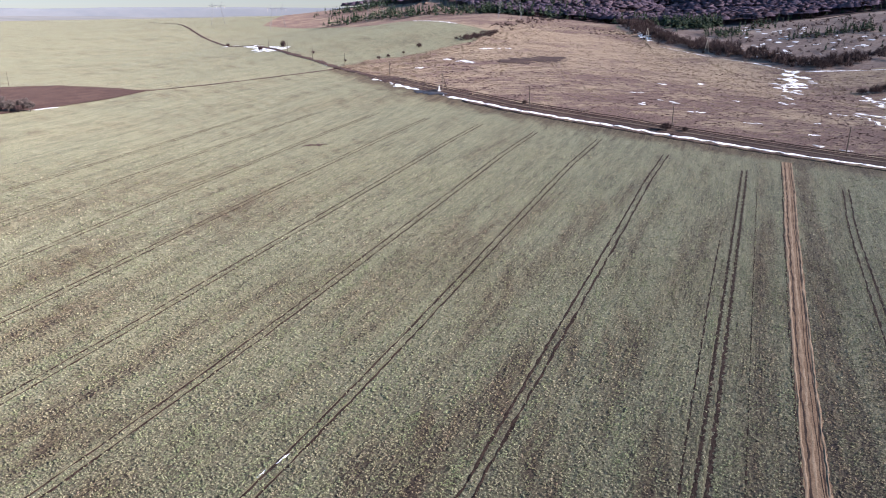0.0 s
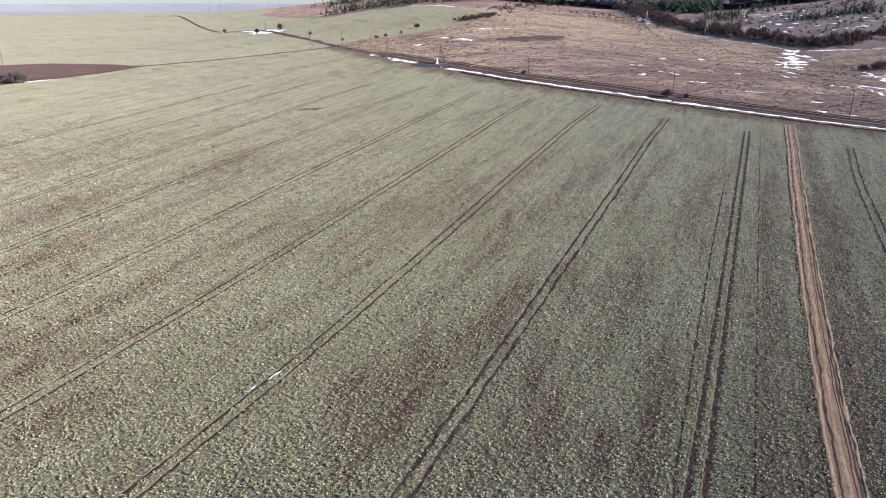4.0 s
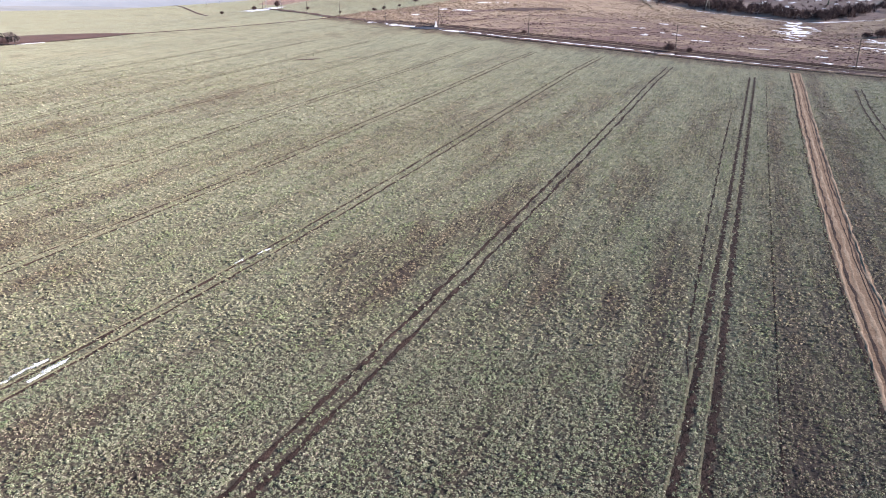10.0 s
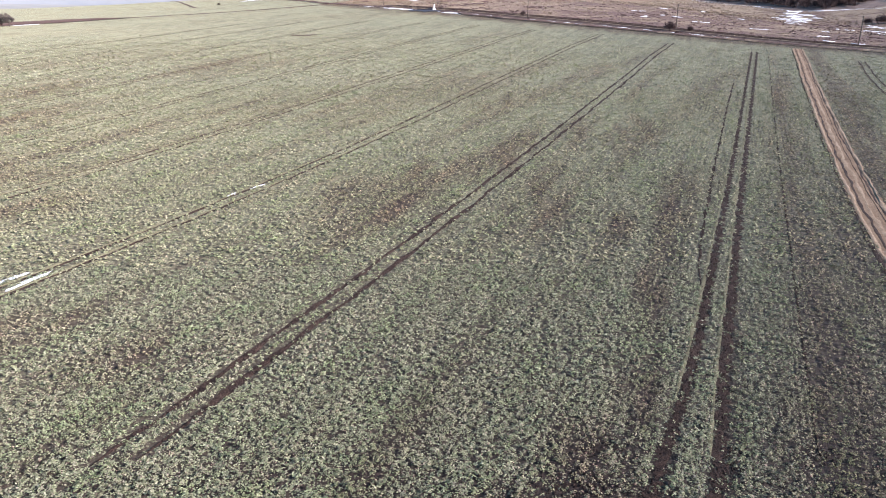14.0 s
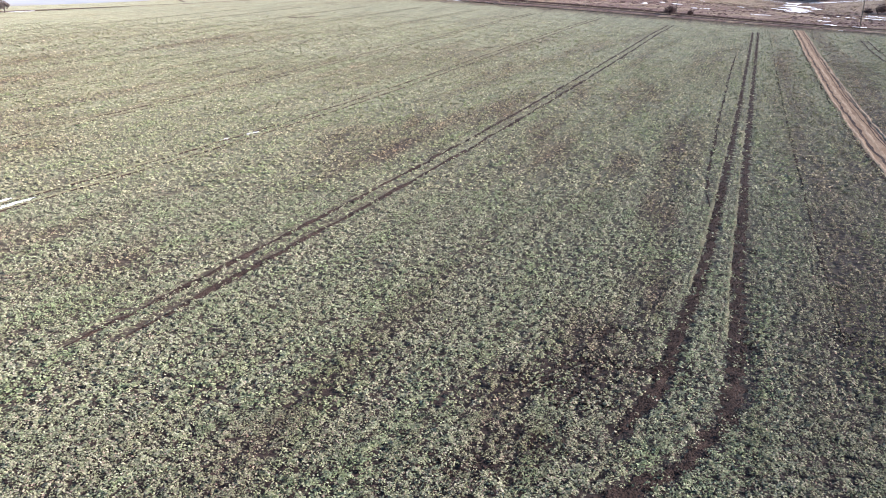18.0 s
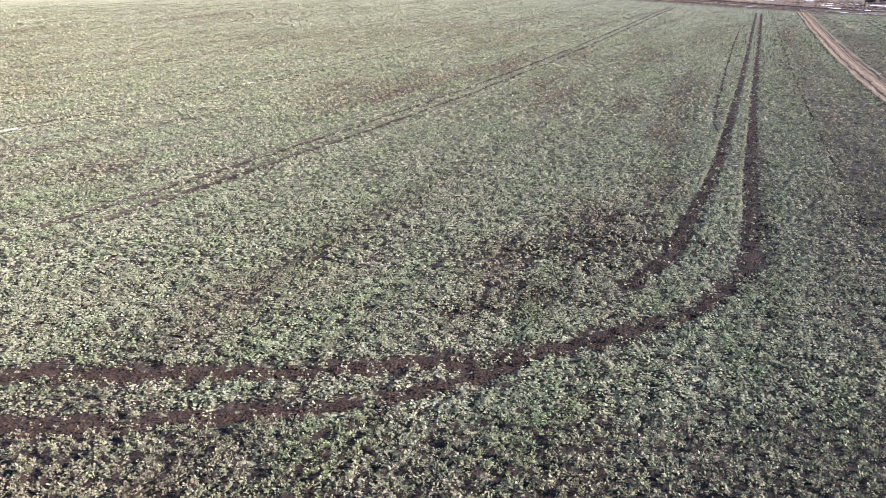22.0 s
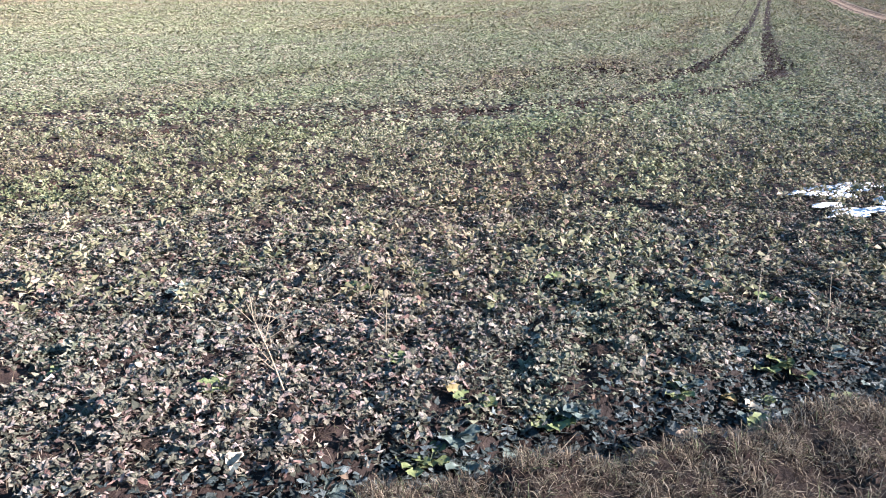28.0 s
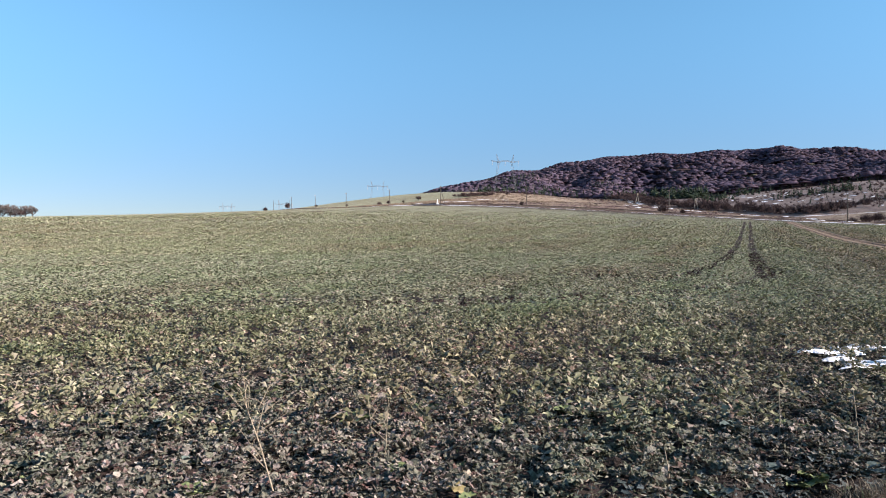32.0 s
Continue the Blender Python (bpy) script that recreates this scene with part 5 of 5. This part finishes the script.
def ice(x, y, long, wide, seed):
    ob = snow_patch(x, y, long, wide, seed, "thin pale ice in a wheel rut", math.atan2(1, LEAN), 0.05)
    ob.name, ob.data.materials[0] = "rut_ice", ICE
    return tagged(ob, category="ice", group="ice in the ruts")


for x, y, long, wide, seed in ((-22.4, 84.6, 2.6, 0.45, 1), (-24.4, 81.6, 1.8, 0.35, 2), (-36.2, 55.6, 3.4, 0.55, 3), (-34.3, 55.3, 4.4, 0.6, 4), (-37.2, 52.8, 2.0, 0.4, 5)):
    ice(x, y, long, wide, seed)

# ---- the verge at the camera's feet ----
vx = np.linspace(-10, 14, 240)
vk = np.linspace(0, 1, 60)
VX, VK = np.meshgrid(vx, vk, indexing="ij")
VY = (verge_line(VX) + 0.45) * VK + (-5.0) * (1 - VK)
lump = 0.022 * wobble(VX, VY, 0.35, 91) + 0.016 * wobble(VX, VY, 0.12, 92)
vv = np.stack([VX, VY, height(VX, VY) + 0.012 + np.maximum(lump, -0.01) * (VK < 0.97)], -1)
vme = mesh_of("verge", vv.reshape(-1, 3), grid_faces(240, 60), VERGE, True)
if vme.polygons[10].normal.z < 0:
    vme.flip_normals()
tagged(new("verge", vme), "crumbly dark soil bank at the field edge", "verge", kind="structure")


def blades(r, px, py, length, width, flat=0.5):
    """Bent blades of dead grass, two segments each."""
    n = len(px)
    a = r.uniform(0, 6.283, n)
    L = length * r.uniform(0.4, 1.3, n)
    lay = r.uniform(0.1, 1.0, n) ** 0.6 * flat + (1 - flat) * 0.2
    out = np.stack([np.cos(a), np.sin(a), 0 * a], 1)
    side = np.stack([-np.sin(a), np.cos(a), 0 * a], 1) * (width * r.uniform(0.5, 1.3, n) / 2)[:, None]
    b = np.stack([px, py, height(px, py) + 0.012], 1)
    up = np.zeros((n, 3))
    up[:, 2] = 1
    m = b + out * (L * 0.5 * lay)[:, None] + up * (L * 0.55 * (1.1 - lay))[:, None]
    t = m + out * (L * 0.5 * (0.3 + lay))[:, None] + up * (L * (0.35 - 0.6 * lay))[:, None]
    t[:, 2] = np.maximum(t[:, 2], b[:, 2] + 0.01)
    v = np.stack([b - side, b + side, m + side * 0.8, m - side * 0.8, t], 1).reshape(-1, 3)
    k = np.arange(n)[:, None] * 5
    return v, np.concatenate([k + q for q in ((0, 1, 2), (0, 2, 3), (3, 2, 4))], 1).reshape(-1, 3)


STRAW = make_random("dead_grass", [(0.0, (0.016, 0.011, 0.008)), (0.35, (0.045, 0.032, 0.021)), (0.6, (0.115, 0.088, 0.057)), (0.8, (0.23, 0.185, 0.128)), (0.91, (0.36, 0.30, 0.22)), (0.95, (0.21, 0.175, 0.13)), (0.955, (0.08, 0.10, 0.04)), (1.0, (0.14, 0.16, 0.08))], 0.8, 0.2, 0.15)
r3 = np.random.RandomState(55)
n = 95000
bx = r3.uniform(-2.4, 4.6, n)
by = verge_line(bx) + 0.08 - np.abs(r3.normal(size=n)) * 0.62
tuft = wobble(bx, by, 0.34, 93) + 0.7 * wobble(bx, by, 0.15, 94)
keep = (tuft + r3.normal(size=n) * 0.4 > -0.05) & (by > 1.2)
v, f = blades(r3, bx[keep], by[keep], 0.13, 0.0034, 0.9)
tagged(new("verge_grass", mesh_of("verge_grass", v, f, STRAW)), "matted dead straw-coloured grass along the verge", "grass", kind="stuff")


qx = r3.uniform(-4.5, 7.5, 9000)
qy = verge_line(qx) + 0.1 - np.abs(r3.normal(size=9000)) * 0.8
v, f = crumbs(r3, qx, qy, 0.022)
tagged(new("verge_crumbs", mesh_of("verge_crumbs", v, f, CRUMB)), "crumbs of dark soil on the verge bank", "soil", kind="stuff")


# litter of straw bits and dead leaves between the plants
n = 30000
ly = r3.uniform(2.2, 12, n) * r3.uniform(0.6, 1.0, n)
lx = r3.uniform(-1, 1, n) * (0.7 * ly + 1.2)
keep = ly > verge_line(lx) + 0.1
v, f = blades(r3, lx[keep], ly[keep], 0.13, 0.0034, 0.9)
tagged(new("straw_litter", mesh_of("straw_litter", v, f, STRAW)), "loose straw and stem litter between the plants", "litter", kind="stuff")

# ---- single things near the camera ----
STALK = make_plain("dry_stalk", (0.210, 0.161, 0.105), (0.385, 0.315, 0.224), 20.0, 0.8, 0, 0.002)


def dry_weed(x, y, tall, forks, lean, seed):
    rr = np.random.RandomState(seed)
    root = new("dry_weed")
    root.location = (x, y, float(height(x, y)))
    bm = bmesh.new()
    p, q = Vector((0, 0, -0.02)), Vector((lean * tall * 0.45, 0.02, tall * 0.5))
    top = Vector((lean * tall, 0.05, tall))
    tube(bm, p, q, 0.0045, 0.0035, 6)
    tube(bm, q, top, 0.0035, 0.0015, 6)
    part("stem", bm, STALK, root)
    for k in range(forks):
        t = rr.uniform(0.25, 0.85)
        a = p.lerp(top, t)
        w = Vector((rr.uniform(-1, 1), rr.uniform(-0.6, 0.6), rr.uniform(0.6, 1.3))).normalized()
        b = a + w * tall * rr.uniform(0.25, 0.45)
        bm = bmesh.new()
        tube(bm, a, b, 0.0032, 0.0015, 5)
        for _ in range(2):
            c = a.lerp(b, rr.uniform(0.4, 0.9))
            tube(bm, c, c + Vector((rr.uniform(-1, 1), rr.uniform(-1, 1), rr.uniform(0.3, 1))).normalized() * tall * 0.12, 0.002, 0.001, 4)
        part("branch", bm, STALK, root)
    return tagged(root, "dry pale forked weed stalk standing in the crop" if forks else "single dry pale stem standing in the crop", "weed", "dry weed stalks")


dry_weed(-0.62, 3.75, 0.62, 11, -0.35, 1)
dry_weed(-0.05, 4.45, 0.45, 3, 0.05, 2)
dry_weed(-0.2, 5.1, 0.4, 2, -0.1, 3)
dry_weed(2.85, 4.95, 0.45, 0, 0.03, 4)
dry_weed(3.3, 4.7, 0.5, 1, -0.05, 5)
dry_weed(1.78, 4.15, 0.22, 0, -0.1, 6)
dry_weed(0.85, 3.0, 0.3, 1, 0.8, 7)
dry_weed(3.3, 3.4, 0.5, 4, -0.5, 8)


def clod(x, y, size, seed):
    """A lump of soil, uneven all round."""
    bm = bmesh.new()
    bmesh.ops.create_icosphere(bm, subdivisions=3, radius=1)
    for v in bm.verts:
        k = 1 + 0.35 * noise.noise(v.co * 1.5 + Vector((seed, 0, 0))) + 0.22 * noise.noise(v.co * 4 + Vector((0, seed, 0))) + 0.1 * noise.noise(v.co * 9)
        v.co = Vector((v.co.x * k * size, v.co.y * k * size * 0.8, v.co.z * k * size * 0.5))
    me = bpy.data.meshes.new("clod")
    bm.to_mesh(me)
    bm.free()
    me.materials.append(VERGE)
    ob = new("clod", me)
    ob.matrix_world = pose(x, y, float(height(x, y)) + size * 0.12, 0, 0, seed * 37)
    return tagged(ob, "crumbly brown clod of soil among the plants", "clod", "soil clods")


for k, (x, y, s) in enumerate(((-0.55, 3.55, 0.16), (0.55, 3.75, 0.14), (1.5, 4.35, 0.2), (0.95, 3.9, 0.12), (-1.3, 3.25, 0.16), (2.1, 3.75, 0.13), (1.75, 3.6, 0.17), (-0.1, 3.9, 0.11), (2.9, 4.3, 0.12), (0.15, 4.6, 0.1), (-1.2, 5.0, 0.12), (-2.0, 4.2, 0.13), (2.6, 3.9, 0.1))):
    clod(x, y, s * 0.65, k + 1)

DEAD = make_random("withered_leaf", [(0.0, (0.154, 0.105, 0.070)), (0.5, (0.294, 0.231, 0.168)), (1.0, (0.434, 0.385, 0.294))], 0.7, 0.3, 0.2, 40.0, False)
YELLOW = make_plain("yellowed_leaf", (0.168, 0.126, 0.049), (0.294, 0.238, 0.112), 25.0, 0.6, 0, 0.003)
FRESH = make_plain("fresh_green_leaf", (0.077, 0.105, 0.038), (0.182, 0.203, 0.091), 22.0, 0.5, 0, 0.003)
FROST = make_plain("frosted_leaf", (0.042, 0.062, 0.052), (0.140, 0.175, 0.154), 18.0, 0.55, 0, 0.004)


def curled_leaf(x, y, size, seed, material=None, label="withered curled pale leaf on the soil"):
    rr = np.random.RandomState(seed)
    n, m = 9, 6
    u, w = np.meshgrid(np.linspace(0, 1, n), np.linspace(-1, 1, m), indexing="ij")
    half = np.sin(np.pi * np.clip(u, 0.03, 0.98) ** 0.8) * 0.42 * (1 + 0.18 * np.sin(u * 17 + seed))
    X, Y = (u - 0.5) * size, w * half * size
    Z = size * (0.22 * w ** 2 * rr.uniform(0.3, 1.4) + 0.25 * np.sin(u * 3.1) + 0.05 * np.sin(u * 14 + w * 5 + seed))
    root = new("fallen_leaf", mesh_of("fallen_leaf", np.stack([X, Y, Z], -1).reshape(-1, 3), grid_faces(n, m), material or DEAD, True))
    root.matrix_world = pose(x, y, float(height(x, y)) + 0.02, rr.uniform(-15, 15), rr.uniform(-15, 15), rr.uniform(0, 360))
    return tagged(root, label, "leaf", "fallen leaves")


for k, (x, y, s) in enumerate(((1.05, 3.3, 0.13), (1.5, 3.42, 0.12), (0.35, 3.12, 0.13), (0.62, 3.2, 0.1), (-0.75, 3.05, 0.12), (1.9, 3.65, 0.12), (1.25, 3.35, 0.1), (-0.2, 3.1, 0.09), (2.45, 4.0, 0.12), (0.0, 3.7, 0.12), (0.5, 4.1, 0.11), (-1.0, 3.6, 0.12))):
    curled_leaf(x, y, s, 500 + k)
for k, (x, s) in enumerate(((1.06, 0.16), (0.2, 0.17), (1.75, 0.16), (1.45, 0.15), (0.55, 0.12), (2.15, 0.13), (-0.45, 0.13), (-1.1, 0.12))):
    curled_leaf(x, float(verge_line(x)) - 0.02, s, 540 + k)
curled_leaf(0.42, 3.78, 0.13, 520, YELLOW, "yellowed withered leaf among the crop")
curled_leaf(2.3, 4.0, 0.11, 521, YELLOW, "yellowed withered leaf among the crop")


# frosted leaves; the bank's shade is also put into these dark bluish colours
SHADED_ICY = make_random("shaded_frosted_leaf_bits", [(0.0, (0.012, 0.018, 0.017)), (0.6, (0.036, 0.050, 0.047)), (1.0, (0.12, 0.145, 0.145))], 0.6, 0.3, 0.05, 60.0, True, 0.01)
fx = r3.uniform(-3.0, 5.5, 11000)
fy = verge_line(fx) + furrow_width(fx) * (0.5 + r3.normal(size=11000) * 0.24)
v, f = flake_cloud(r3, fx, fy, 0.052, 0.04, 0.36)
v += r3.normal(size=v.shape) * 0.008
tagged(new("frosted_leaves", mesh_of("frosted_leaves", v, f, SHADED_ICY, True)), "frosted blue-green leaves lying in the furrow, coloured darker for its shade", "leaves", kind="stuff")


def rosette(x, y, size, seed, material, label):
    """A young rape plant: an empty at its foot and each leaf a part."""
    rr = np.random.RandomState(seed)
    root = new("rape_plant")
    root.location = (x, y, float(height(x, y)))
    for k in range(8):
        n, m = 8, 5
        u, w = np.meshgrid(np.linspace(0, 1, n), np.linspace(-1, 1, m), indexing="ij")
        half = np.where(u < 0.35, 0.05 + 0.1 * u, 0.06 + 0.36 * np.sin(np.pi * (u - 0.33) / 0.69)) * (1 + 0.15 * np.sin(u * 21 + k))
        rise = rr.uniform(0.3, 1.0)
        L = size * rr.uniform(0.7, 1.2)
        X = u * L
        Y = w * half * L
        Z = L * (rise * 0.8 * np.sin(u * 1.9) * 0.6 + 0.12 * w ** 2 + 0.04 * np.sin(u * 15 + w * 6 + k))
        ob = part_np("leaf", np.stack([X, Y, Z], -1).reshape(-1, 3), grid_faces(n, m), material, root, "", True)
        ob.rotation_euler = (0, 0, k * 2.4 + rr.uniform(-0.4, 0.4))
    return tagged(root, label, "plant", "plants by the verge")


for k in range(64):
    x = r3.uniform(-2.0, 4.2)
    y = float(verge_line(x) + furrow_width(x) * r3.uniform(0.1, 0.9))
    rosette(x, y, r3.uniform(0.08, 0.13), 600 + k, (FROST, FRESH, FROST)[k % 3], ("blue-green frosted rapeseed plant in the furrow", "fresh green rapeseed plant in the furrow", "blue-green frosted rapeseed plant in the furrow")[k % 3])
for k in range(24):
    x, y = r3.uniform(-2.6, 3.4), r3.uniform(3.7, 6.5)
    if y > verge_line(x) + 0.5:
        rosette(x, y, r3.uniform(0.09, 0.14), 640 + k, (FRESH, FROST)[k % 2], "green rapeseed plant among frost-bitten ones")

# snow lying in the crop near the verge
for k, (x, y, long, wide) in enumerate(((5.15, 8.75, 0.55, 0.22), (5.55, 8.95, 0.7, 0.3), (5.95, 9.15, 0.6, 0.2), (5.5, 8.6, 0.3, 0.14), (5.3, 7.85, 0.7, 0.26), (5.75, 8.0, 0.6, 0.2), (5.05, 8.1, 0.35, 0.13), (5.9, 8.35, 0.5, 0.2), (6.3, 8.75, 0.5, 0.2), (6.15, 8.1, 0.5, 0.22), (7.1, 9.6, 0.8, 0.3), (7.0, 8.6, 0.6, 0.25))):
    snow_patch(x, y, long, wide, 800 + k, "melting white snow lying on the crop", 0.1, 0.035).location.z = 0.05
